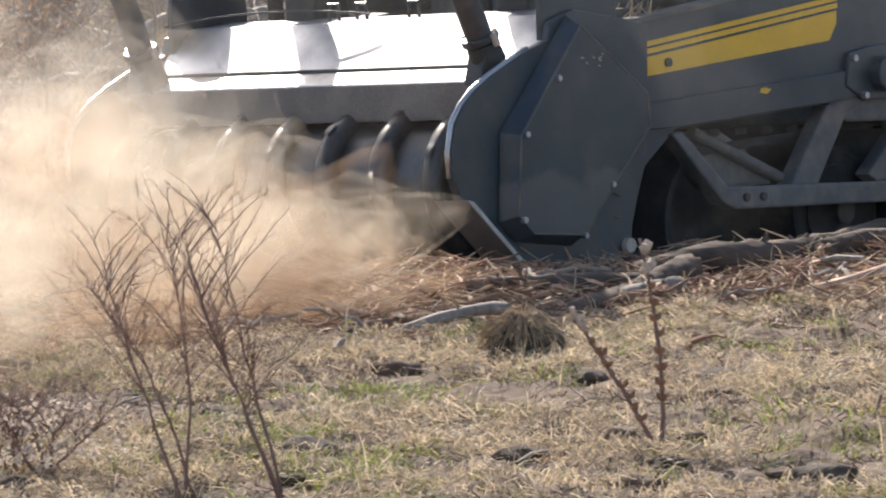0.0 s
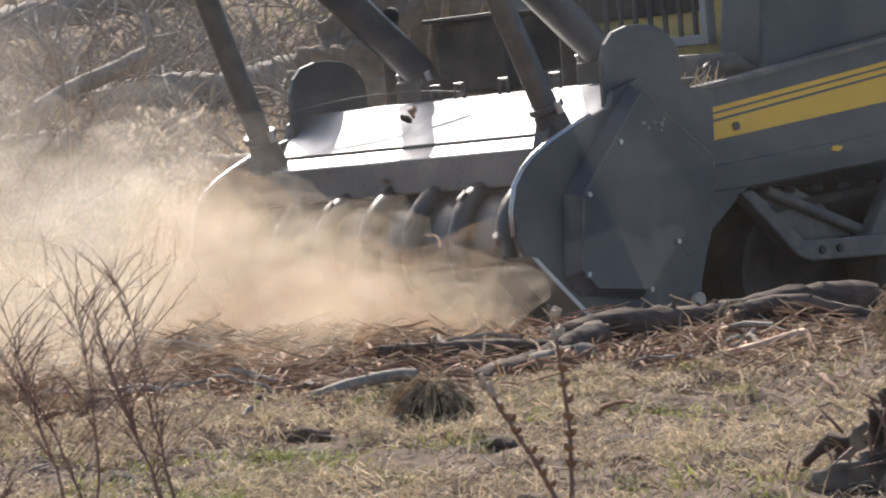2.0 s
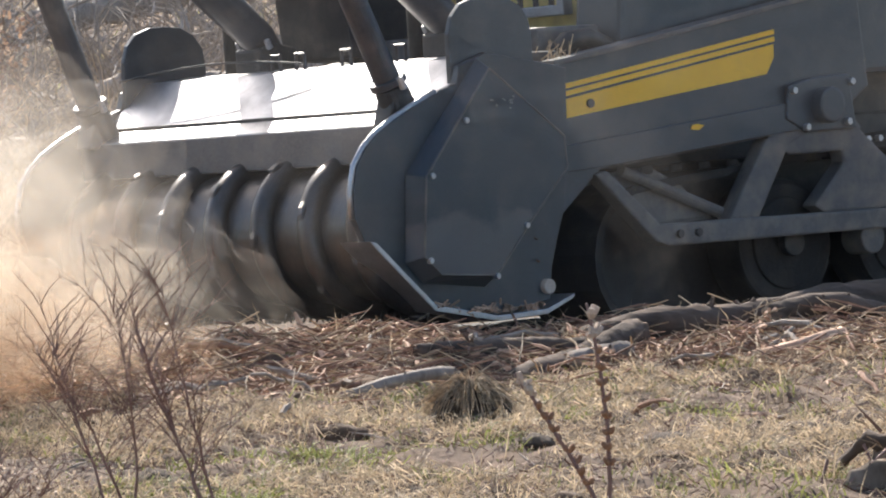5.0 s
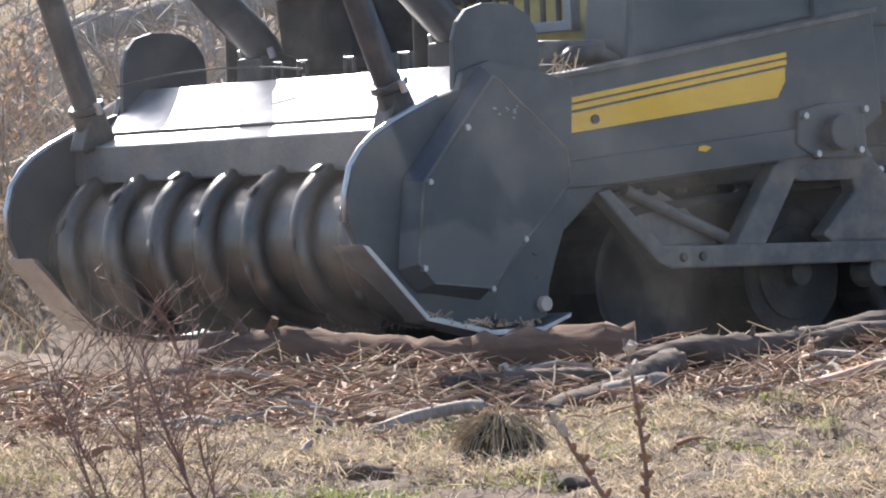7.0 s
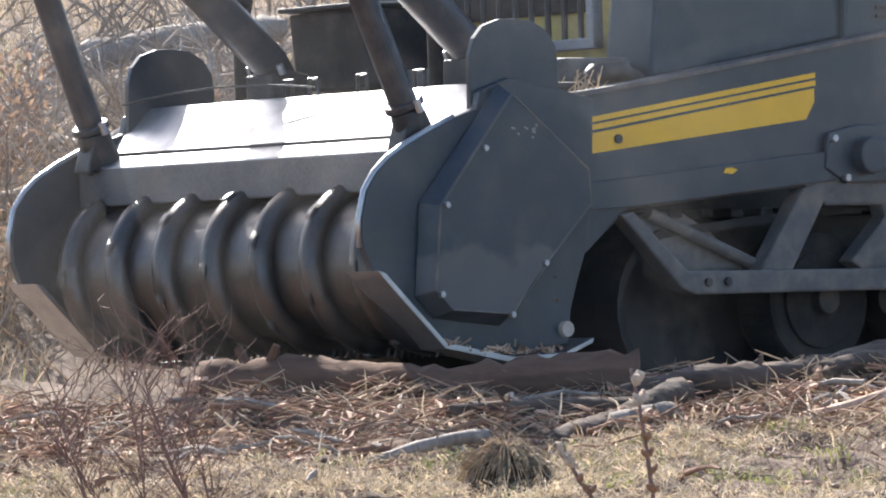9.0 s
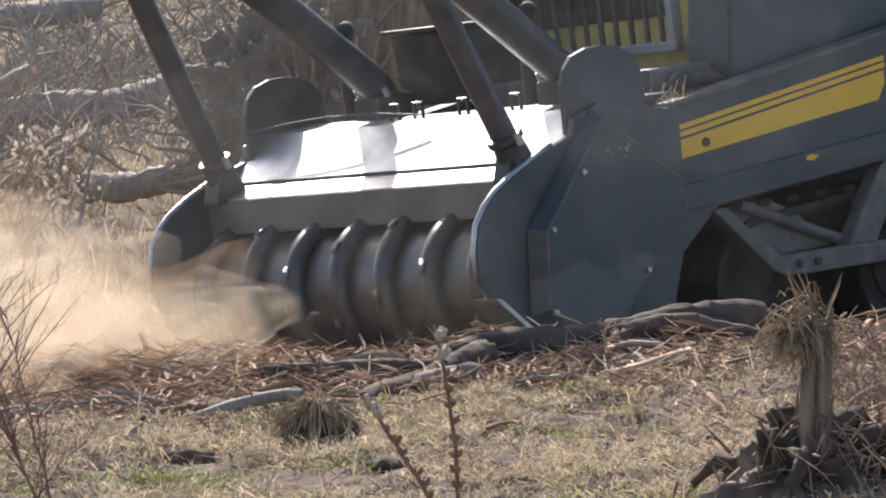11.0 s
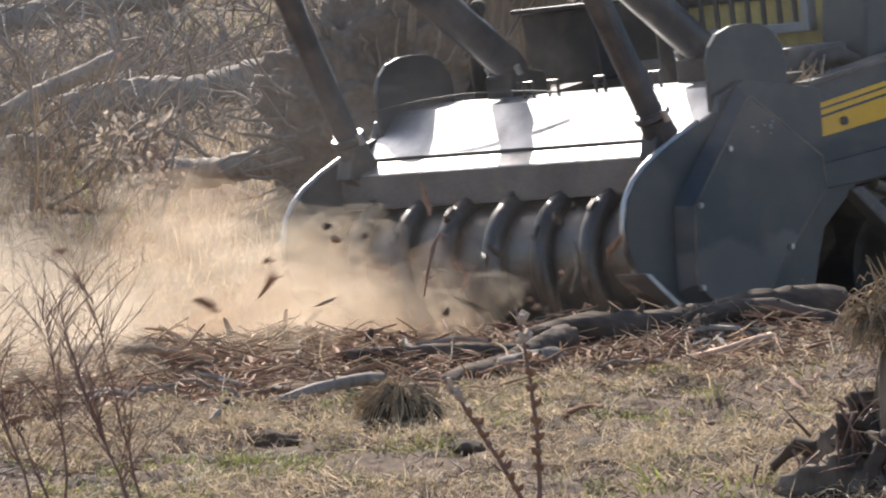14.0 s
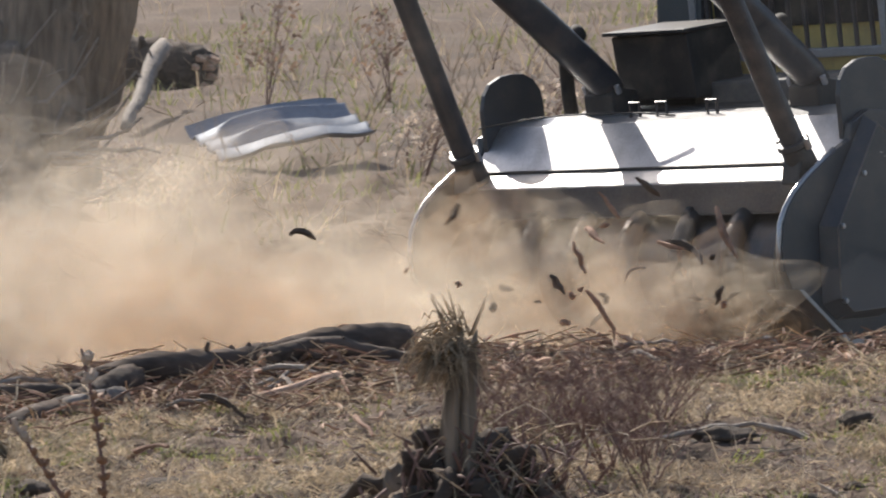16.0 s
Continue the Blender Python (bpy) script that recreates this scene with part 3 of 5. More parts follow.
part("valve_box", slab_xz([(-0.50, 0.93), (-0.47, 1.20), (-0.80, 1.21), (-0.82, 0.92)], -0.60, -0.20, 0.012), BLACK, machine, "black steel hydraulic valve box")
part("valve_lid", box(-0.84, -0.44, -0.62, -0.18, 1.205, 1.222, 0.006), BLACK, machine)
part("cross_member", box(-0.62, -0.45, -0.80, 0.80, 0.62, 0.90, 0.02), BLACK, machine)
part("front_plate", box(-0.90, -0.60, -0.30, 0.70, 0.86, 0.985, 0.015), TRACKFRAME, machine)
# braces from the back of the hood up to the push bar, and a hose beside each
for y0 in (-0.53, 0.53):
    pts = [(-0.37, y0, 0.96), (-0.32, y0, 1.03), (-0.20, y0, 1.13), (0.03, y0, 1.32), (0.35, y0, 1.57), (0.64, y0, 1.80)]
    v, f = tube_data(pts, [0.062, 0.066, 0.068, 0.068, 0.064, 0.06], 18)
    brace = raw_mesh("push_bar_brace", v, f, TUBE, head, "thick black brace tube", True)
    part("brace_foot", slab_xz([(-0.46, 0.88), (-0.27, 0.88), (-0.27, 0.985), (-0.33, 1.01), (-0.44, 0.985)], y0 - 0.075, y0 + 0.075, 0.01), BLACK, brace)
    for dy in (-0.085, 0.085):
        part("brace_bolt", cyl(0.013, (-0.31, y0 + dy, 0.985), (-0.295, y0 + dy, 1.02), 8, bevel=0.003), EDGE, brace)
    pts = [(-0.42, y0 - 0.27, 0.80), (-0.42, y0 - 0.28, 0.98), (-0.41, y0 - 0.27, 1.10), (-0.36, y0 - 0.20, 1.20), (-0.28, y0 - 0.08, 1.25), (-0.20, y0, 1.24)]
    v, f = tube_data(pts, [0.030] * 6, 12)
    raw_mesh("hydraulic_hose", v, f, RUBBER, head, "", True)
v, f = tube_data([(-0.62, 0.74, 0.87), (-0.70, 0.74, 0.93), (-0.80, 0.74, 0.94), (-0.90, 0.73, 0.90)], [0.035] * 4, 12)
raw_mesh("fitting", v, f, BLACK, machine, "", True)
# straw caught on the arm
rng = random.Random(5)
v, f = [], []
for _ in range(26):
    c = Vector((rng.uniform(-0.64, -0.50), rng.uniform(0.72, 0.86), 0.875))
    d = Vector((rng.uniform(-1, 1), rng.uniform(-0.6, 0.6), rng.uniform(0.0, 1.0))).normalized() * rng.uniform(0.03, 0.09)
    tube_data([c - d * 0.2, c + d], [0.003, 0.0015], 4, v, f)
tagged(raw_mesh("caught_straw", v, f, STRAW, machine, "pale straw caught on the arm"), kind="stuff")

# ---- what lies and grows on the field ----
def blades(name, count, area, height, width, material, label, seed, lean=0.8, density=None, lift=0.0, sides=1):
    """Grass as many bent ribbons of two segments in one mesh."""
    rng = np.random.default_rng(seed)
    x0, x1, y0, y1 = area
    verts, faces = [], []
    made = 0
    while made < count:
        x, y = rng.uniform(x0, x1), rng.uniform(y0, y1)
        if density and rng.random() > density(x, y):
            continue
        h = height * rng.uniform(0.45, 1.3)
        a, b = rng.uniform(0, 6.283), rng.uniform(0, 6.283)
        k = lean * rng.uniform(0.3, 1.25)
        dx, dy = math.cos(a), math.sin(a)
        w = width * rng.uniform(0.6, 1.3) * 0.5
        wx, wy = math.cos(b) * w, math.sin(b) * w
        z = lie(x, y) - 0.006 + lift
        mx, my, mz = x + dx * h * 0.4 * k, y + dy * h * 0.4 * k, z + h * 0.62 / (1 + 0.35 * k)
        tx, ty, tz = x + dx * h * k, y + dy * h * k, z + h / (1 + 0.9 * k * k)
        i = len(verts)
        verts += [(x - wx, y - wy, z), (x + wx, y + wy, z), (mx - wx * 0.8, my - wy * 0.8, mz), (mx + wx * 0.8, my + wy * 0.8, mz), (tx, ty, tz)]
        faces += [(i, i + 1, i + 3, i + 2), (i + 2, i + 3, i + 4)]
        made += 1
    return tagged(raw_mesh(name, verts, faces, material), label, "grass", kind="stuff")


def patchy(freq, low, seed):
    return lambda x, y: max(0.03, min(1.0, (noise.noise((x * freq, y * freq * 0.7, seed)) + 0.35 - low) * 1.9))


def scraped(x, y):
    """Where the drum has worked: wood litter in place of turf."""
    edge = 16.9 + 0.55 * max(-2.5, min(4, x)) * 0.55 + 0.25 * noise.noise((x * 2.0, 3.0, 7.0))
    return 1 / (1 + math.exp(-(y - edge) * 5))


NEAR = (-2.6, 4.2, 12.0, 18.9)
blades("dry_grass", 30000, NEAR, 0.034, 0.0042, STRAW, "dry straw-coloured turf flattened over the earth", 1, 2.0, lambda x, y: patchy(2.2, -0.05, 3.0)(x, y) * (1 - 0.8 * scraped(x, y)))
blades("green_grass", 8000, NEAR, 0.034, 0.0042, GREEN, "short pale green grass between the dry turf", 2, 0.7, lambda x, y: patchy(1.7, 0.28, 9.0)(x, y) * (1 - 0.85 * scraped(x, y)))
def tufts(name, count, area, blades_each, height, material, label, seed, density):
    """Clumps of bent blades in one mesh."""
    rng = random.Random(seed)
    v, f = [], []
    made = 0
    while made < count:
        x, y = rng.uniform(area[0], area[1]), rng.uniform(area[2], area[3])
        if rng.random() > density(x, y):
            continue
        made += 1
        size = rng.uniform(0.5, 1.4)
        lx, ly = rng.uniform(-1.1, 1.1), rng.uniform(-1.1, 1.1)
        for _ in range(int(blades_each * size)):
            bx, by = x + rng.gauss(0, 0.028) * size, y + rng.gauss(0, 0.035) * size
            h = height * rng.uniform(0.4, 1.2) * size
            d = Vector((lx + rng.gauss(0, 0.8), ly + rng.gauss(0, 0.8), 0))
            p = Vector((bx, by, lie(bx, by) - 0.005))
            w = Vector((rng.uniform(-1, 1), rng.uniform(-1, 1), 0)).normalized() * 0.0022
            m, t = p + d * h * 0.35 + Vector((0, 0, h * 0.6)), p + d * h * 0.95 + Vector((0, 0, h * 0.72))
            i = len(v)
            v += [tuple(p - w), tuple(p + w), tuple(m - w), tuple(m + w), tuple(t)]
            f += [(i, i + 1, i + 3, i + 2), (i + 2, i + 3, i + 4)]
    return tagged(raw_mesh(name, v, f, material), label, "grass", kind="stuff")


turf = lambda x, y: (1 - 0.9 * scraped(x, y)) * patchy(1.6, 0.0, 21.0)(x, y)
tufts("dry_tufts", 1500, NEAR, 22, 0.05, STRAW, "bent dry grass tufts", 7, turf)
tufts("green_tufts", 1100, NEAR, 20, 0.045, GREEN, "pale green grass tufts", 8, lambda x, y: (1 - 0.8 * scraped(x, y)) * patchy(1.2, 0.3, 31.0)(x, y))
blades("tall_straw", 1500, NEAR, 0.13, 0.004, STRAW, "scattered taller dry grass stalks", 3, 0.55, lambda x, y: patchy(2.9, 0.25, 5.0)(x, y))
blades("far_dry_grass", 26000, (-6, 8, 22.5, 44), 0.16, 0.008, STRAW, "pale dry grass on the rising ground behind", 4, 0.8, lambda x, y: patchy(0.9, -0.05, 2.0)(x, y) * (1.0 if x < 0.2 else 0.10))
blades("far_green_grass", 7000, (-6, 8, 22.5, 38), 0.12, 0.009, GREEN, "green grass patches on the rising ground behind", 6, 0.8, lambda x, y: patchy(0.7, 0.18, 12.0)(x, y))


def litter(name, count, area, length, thick, material, label, seed, density=None, rise=0.02, flat=0.25):
    """Splinters and chips lying about, in one mesh."""
    rng = random.Random(seed)
    v, f = [], []
    made = 0
    while made < count:
        x, y = rng.uniform(area[0], area[1]), rng.uniform(area[2], area[3])
        if density and rng.random() > density(x, y):
            continue
        l = length * rng.uniform(0.3, 1.4)
        a = rng.uniform(0, math.pi * 2)
        d = Vector((math.cos(a), math.sin(a), rng.uniform(-flat, flat))).normalized() * l * 0.5
        c = Vector((x, y, lie(x, y) + rng.uniform(0, rise) + abs(d.z)))
        r = thick * rng.uniform(0.5, 1.4)
        mid = c + Vector((rng.uniform(-1, 1), rng.uniform(-1, 1), rng.uniform(-0.3, 0.8))) * l * 0.07
        tube_data([c - d, mid, c + d], [r * 0.7, r, r * 0.35], 4, v, f)
        made += 1
    return tagged(raw_mesh(name, v, f, material), label, "wood litter", kind="stuff")


LITTER = (-2.6, 4.2, 15.6, 19.6)
litter("straw_litter", 4600, LITTER, 0.14, 0.0026, STRAW, "loose straw and bark shreds on the worked ground", 21, scraped, 0.05, 0.5)
litter("splinter_litter", 6400, LITTER, 0.13, 0.0044, SPLINTER, "brown wood splinters on the worked ground", 22, scraped, 0.045, 0.35)
litter("chip_litter", 3800, LITTER, 0.07, 0.0075, CHIPWOOD, "fresh orange-brown wood chips on the worked ground", 23, scraped, 0.04, 0.3)
def strands(name, count, area, length, width, material, label, seed, density, rise=0.02):
    """Dead grass lying flat: bent ribbons in all directions, in one mesh."""
    rng = np.random.default_rng(seed)
    v, f = [], []
    made = 0
    while made < count:
        x, y = rng.uniform(area[0], area[1]), rng.uniform(area[2], area[3])
        if rng.random() > density(x, y):
            continue
        made += 1
        l, a = length * rng.uniform(0.3, 1.3), rng.uniform(0, 6.283)
        b = a + rng.normal(0, 0.5)
        w = width * rng.uniform(0.6, 1.4) * 0.5
        z = lie(x, y) + rng.uniform(0.0, rise)
        wx, wy, wz = -math.sin(a) * w * 0.7, math.cos(a) * w * 0.7, w * 0.7
        mx, my = x + math.cos(a) * l * 0.5, y + math.sin(a) * l * 0.5
        mz = max(z, lie(mx, my)) + rng.uniform(0.0, rise)
        tx, ty = mx + math.cos(b) * l * 0.5, my + math.sin(b) * l * 0.5
        tz = lie(tx, ty) + rng.uniform(-0.004, rise * 1.2)
        i = len(v)
        v += [(x - wx, y - wy, z - wz), (x + wx, y + wy, z + wz), (mx - wx, my - wy, mz - wz), (mx + wx, my + wy, mz + wz), (tx, ty, tz)]
        f += [(i, i + 1, i + 3, i + 2), (i + 2, i + 3, i + 4)]
    return tagged(raw_mesh(name, v, f, material), label, "grass", kind="stuff")


strands("thatch", 52000, (-2.6, 4.2, 12.2, 18.3), 0.065, 0.0030, STRAW, "flattened dead grass strands over the turf", 26, lambda x, y: max(0.02, 1.5 * turf(x, y) ** 2.2), 0.028)
strands("brown_thatch", 26000, (-2.6, 4.2, 12.2, 18.6), 0.06, 0.0036, TWIG, "brown rotten grass and leaf shreds over the turf", 27, lambda x, y: 0.3 + 0.5 * scraped(x, y), 0.018)
litter("turf_twigs", 500, (-2.6, 4.2, 12.2, 17.2), 0.11, 0.0030, GREYBRUSH, "small grey twigs lying on the turf", 24, None, 0.02, 0.2)


def clod(name, at, size, seed, label, material=None, squash=0.7):
    """A lump of earth."""
    bm = bmesh.new()
    bmesh.ops.create_icosphere(bm, subdivisions=3, radius=1)
    for v in bm.verts:
        k = 1 + 0.35 * noise.noise(v.co * 1.6 + Vector((seed, 0, 0))) + 0.16 * noise.noise(v.co * 5 + Vector((0, seed, 0)))
        v.co = Vector((v.co.x * size[0], v.co.y * size[1], v.co.z * size[2])) * k
    ob = mesh_object(name, bm, material or EARTH)
    ob.location = (at[0], at[1], lie(at[0], at[1]) + size[2] * 0.25)
    return tagged(smooth(ob), label, "earth clod")


DARKEARTH = surface("dark_moist_earth", (0.10, 0.075, 0.055), (0.05, 0.037, 0.027), rough=1.0, grain=45, blotch=6, bump=0.9)
mound = clod("earth_mound", (0.08, 15.72), (0.125, 0.09, 0.062), 3.0, "dark overturned sod with dry grass hanging over it", DARKEARTH)
rng = random.Random(31)
v, f = [], []
for _ in range(620):
    a, r = rng.uniform(0, 6.283), rng.uniform(0, 0.085)
    p = Vector((math.cos(a) * r * 1.1, math.sin(a) * r, 0.085 * (1 - (r / 0.11) ** 2)))
    d = Vector((math.cos(a) * rng.uniform(0.2, 1), math.sin(a) * rng.uniform(0.2, 1) - 0.3, rng.uniform(-0.7, 0.5))).normalized()
    l = rng.uniform(0.03, 0.075)
    tube_data([p, p + d * l * 0.6, p + d * l * 0.8 + Vector((d.x, d.y, -1.0)) * l * 0.4], [0.0022, 0.0018, 0.0008], 3, v, f)
tagged(raw_mesh("hanging_grass", v, f, STRAW, mound, "dry grass tuft"), kind="stuff")
rng = random.Random(32)
for i in range(90):
    x, y = rng.uniform(-1.8, 3.6), rng.uniform(12.7, 16.8)
    s = rng.uniform(0.015, 0.055)
    clod("earth_clod", (x, y), (s * rng.uniform(1, 2.0), s * 1.2, s * rng.uniform(0.5, 0.9)), i * 1.7, "dark crumbly clod of earth lying in the turf", DARKEARTH if i % 3 else EARTH)["group"] = "earth clods"
pale = clod("pale_chip", (-0.335, 16.03), (0.028, 0.02, 0.022), 8.0, "pale fresh wood chip lying on the litter", CHIPWOOD)
pale["category"] = "wood chip"


def log(name, p, q, r0, r1, material, label, seed, sag=(0, 0, 0), wobble=0.02, sides=16, knots=3, n=30, category="log"):
    """A bent tapered log with broken ends and branch stubs; its ends are parts."""
    rng = random.Random(seed)
    pts = bend(p, q, sag, n, 0.0, rng)
    k0, k1 = rng.uniform(0, 9), rng.uniform(0, 9)
    pts = [a + Vector((0, noise.noise((i * 0.09, k0, 0)), noise.noise((i * 0.09, k1, 5)))) * wobble * 2.5 for i, a in enumerate(pts)]
    base = pts[0].copy()
    pts = [a - base for a in pts]
    n = len(pts) - 1
    radii = [r0 + (r1 - r0) * i / n + rng.uniform(-0.05, 0.05) * r0 for i in range(n + 1)]
    v, f = [], []
    tube_data(pts, radii, sides, v, f, jitter=0.16, rng=rng)
    ob = raw_mesh(name, v, f, material, shade=True)
    ob.location = base
    for end, nxt, r in ((pts[0], pts[1], radii[0]), (pts[-1], pts[-2], radii[-1])):
        d = (end - nxt).normalized()
        v, f = [], []
        for _ in range(9):
            o = Vector([rng.uniform(-0.6, 0.6) * r for _ in range(3)])
            o -= d * o.dot(d)
            tube_data([end + o - d * r * 0.3, end + o + d * r * rng.uniform(0.1, 0.8)], [r * 0.28, r * 0.1], 5, v, f)
        raw_mesh("broken_end", v, f, CHIPWOOD if r > 0.03 else material, ob, "splintered broken end")
    for _ in range(knots):
        i = rng.randrange(2, n - 1)
        d = Vector((rng.uniform(-0.5, 0.5), rng.uniform(-1, 0.3), rng.uniform(0.2, 1))).normalized()
        v, f = tube_data([pts[i], pts[i] + d * radii[i] * 1.6], [radii[i] * 0.28, radii[i] * 0.14], 7)
        raw_mesh("branch_stub", v, f, material, ob)
    return tagged(ob, label, category)


def on(x, y, up):
    return (x, y, lie(x, y) + up)


log("fallen_log", (0.46, 17.95, 0.045), (1.55, 18.50, 0.135), 0.045, 0.062, BARK, "long grey-brown fallen log lying on wood litter", 41, (0, 0, 0.022), 0.012, knots=4)
log("fallen_log", on(-0.08, 17.40, 0.03), on(0.52, 17.75, 0.05), 0.022, 0.034, BARK, "slender grey log lying on wood litter", 42, (0, 0, 0.01), 0.008)
log("fallen_log", on(0.22, 17.05, 0.03), on(0.62, 17.85, 0.05), 0.040, 0.048, BARK, "short brown log leaning into the litter", 43, (0, 0, 0.0), 0.01)
log("fallen_log", on(0.40, 17.22, 0.03), on(0.58, 17.35, 0.035), 0.028, 0.032, PALEWOOD, "short pale split log on the litter", 44, n=6, knots=1)
log("fallen_log", on(1.05, 18.0, 0.05), on(2.1, 18.7, 0.09), 0.035, 0.028, BARK, "thin dark branch lying beside the log", 45, (0, 0, 0.03), 0.02)
log("fallen_log", on(0.95, 17.25, 0.015), on(1.25, 17.45, 0.02), 0.016, 0.022, CHIPWOOD, "split reddish branch on the turf", 46, n=6, knots=0)
log("fallen_log", on(-0.12, 16.72, 0.012), on(0.24, 16.90, 0.016), 0.012, 0.015, SPLINTER, "thin red-brown branch on the litter", 47, n=8, knots=1)
log("fallen_log", on(-0.60, 16.62, 0.012), on(-0.25, 16.85, 0.016), 0.012, 0.014, SPLINTER, "thin red-brown branch on the litter", 48, n=8, knots=1)
log("fallen_log", on(-0.28, 16.35, 0.02), on(0.03, 16.75, 0.03), 0.014, 0.022, PALEWOOD, "pale slanting stick on the litter", 49, n=8, knots=1)
mulched_log = log("thick_log", (-0.86, 18.42, 0.02), (0.50, 18.30, 0.05), 0.098, 0.108, SHREDDED, "thick half-shredded brown log under the drum", 50, (0, 0, 0.0), 0.012, sides=18, knots=3)


def stick(seed):
    rng = random.Random(seed)
    l, r = rng.uniform(0.10, 0.34), rng.uniform(0.004, 0.012)
    pts = bend((-l / 2, 0, 0), (l / 2, 0, rng.uniform(0, 0.03)), (0, rng.uniform(-0.03, 0.03), rng.uniform(0, 0.03)), 6, r * 0.6, rng)
    v, f = tube_data(pts, [r * (1 - 0.08 * i) for i in range(7)], 6, jitter=0.15, rng=rng)
    ob = raw_mesh("stick", v, f, [SPLINTER, GREYBRUSH, PALEWOOD, CHIPWOOD][seed % 4])
    word = ["red-brown", "grey", "pale", "fresh orange"][seed % 4]
    return tagged(ob, word + " broken stick lying on the wood litter", "stick", "sticks")


rng = random.Random(51)
kinds = [stick(i) for i in range(8)]
for i in range(150):
    while True:
        x, y = rng.uniform(-1.9, 3.6), rng.uniform(15.2, 18.6)
        if rng.random() < scraped(x, y) + 0.06:
            break
    m = pose(x, y, lie(x, y) + 0.018, rng.uniform(-10, 10), rng.uniform(-14, 14), rng.uniform(0, 360))
    if i < 8:
        kinds[i].matrix_world = m
    else:
        copy_thing(kinds[i % 8], m)


# ---- weathered stump in the foreground ----
def build_stump():
    x, y = 1.30, 13.85
    base = lie(x, y)
    rng = random.Random(61)
    root = tagged(empty("tree_stump", pose(x, y, base)), "split weathered grey-brown stump post with straw on its top", "stump")
    # standing splinter: a tall post with a crack, ragged top
    bm = bmesh.new()
    rings, sides = 26, 40
    grid = []
    for j in range(rings):
        k = j / (rings - 1)
        r = 0.046 * (1 - 0.22 * k) + 0.050 * (1 - k) ** 3
        row = []
        for i in range(sides):
            a = 2 * math.pi * i / sides
            crack = 0.62 if abs(((a - 4.85 + math.pi) % (2 * math.pi)) - math.pi) < 0.16 and 0.15 < k < 0.9 else 1.0
            rr = r * crack * (1 + 0.14 * math.sin(3 * a + 1) + 0.22 * noise.noise((math.cos(a) * 3, math.sin(a) * 3, k * 2)) + 0.10 * noise.noise((math.cos(a) * 8, math.sin(a) * 8, k * 5)))
            top = 0.045 * noise.noise((math.cos(a) * 1.5, math.sin(a) * 1.5, 9)) * (1 if j == rings - 1 else 0)
            row.append(bm.verts.new((rr * math.cos(a) * 0.95 - 0.012 * math.sin(k * 3), rr * math.sin(a), -0.04 + 0.475 * k + top)))
        grid.append(row)
    for j in range(rings - 1):
        for i in range(sides):
            bm.faces.new((grid[j][i], grid[j][(i + 1) % sides], grid[j + 1][(i + 1) % sides], grid[j + 1][i]))
    bm.faces.new(grid[-1])
    smooth(part("post", bm, STUMPWOOD, root, "split grey wood post"))
    # roots and torn buttresses
    for dx, dy, h, r in ((-0.13, -0.02, 0.15, 0.030), (-0.09, 0.05, 0.20, 0.030), (0.09, 0.03, 0.20, 0.040), (0.16, -0.03, 0.17, 0.035), (-0.24, 0.08, 0.07, 0.030), (0.05, -0.10, 0.09, 0.040), (0.22, 0.06, 0.10, 0.03), (-0.06, -0.10, 0.10, 0.035)):
        pts = [Vector((0, 0, 0.02)), Vector((dx * 0.3, dy * 0.4, h * 0.45)), Vector((dx * 0.65, dy * 0.8, h * 0.95)), Vector((dx * 0.95, dy, h)), Vector((dx * 1.15, dy * 1.3, h * 0.55)), Vector((dx * 1.4, dy * 1.6, -0.03))]
        pts = [p + Vector([rng.uniform(-0.02, 0.02) for _ in range(3)]) for p in pts]
        fine = [a.lerp(b, k / 3) + Vector([rng.uniform(-0.008, 0.008) for _ in range(3)]) for a, b in zip(pts, pts[1:]) for k in range(3)]
        v, f = tube_data(fine, [r * 0.8 * (1.5 - 1.1 * i / len(fine)) * rng.uniform(0.85, 1.15) for i in range(len(fine))], 12, jitter=0.26, rng=rng)
        raw_mesh("root", v, f, BARK, root, "dark torn root", True)
    # broad torn base: ridges that run out into the ground, with hollows between
    bm = bmesh.new()
    rings, sides = 18, 84
    lobes = ((2.75, 0.27, 0.15, 0.24), (3.5, 0.36, 0.07, 0.22), (0.25, 0.30, 0.17, 0.26), (5.3, 0.22, 0.10, 0.25), (1.6, 0.22, 0.10, 0.3), (4.45, 0.24, 0.07, 0.20))
    grid = []
    for j in range(rings):
        k = j / (rings - 1)
        row = []
        for i in range(sides):
            a = 2 * math.pi * i / sides
            reach, crest = 0.16, 0.07
            for at, far, high, wide in lobes:
                d = abs(((a - at + math.pi) % (2 * math.pi)) - math.pi)
                w = math.exp(-(d / wide) ** 2)
                reach, crest = max(reach, far * w), max(crest, high * w)
            r = 0.035 + (reach - 0.035) * k * (1 + 0.18 * noise.noise((math.cos(a) * 5, math.sin(a) * 5, k * 3)))
            shape = (1 - k ** 2.6) * (0.75 + 0.4 * k)
            z = -0.03 + (crest + 0.03) * shape * (1 + 0.5 * noise.noise((math.cos(a) * 7, math.sin(a) * 7, k * 4))) + 0.034 * noise.noise((math.cos(a) * 16, math.sin(a) * 16, k * 9))
            row.append(bm.verts.new((r * math.cos(a), r * math.sin(a) * 0.8, z)))
        grid.append(row)
    for j in range(rings - 1):
        for i in range(sides):
            bm.faces.new((grid[j][i], grid[j + 1][i], grid[j + 1][(i + 1) % sides], grid[j][(i + 1) % sides]))
    smooth(part("stump_base", bm, STUMPBASE, root, "torn dark grey-brown stump base"))
    v, f = [], []
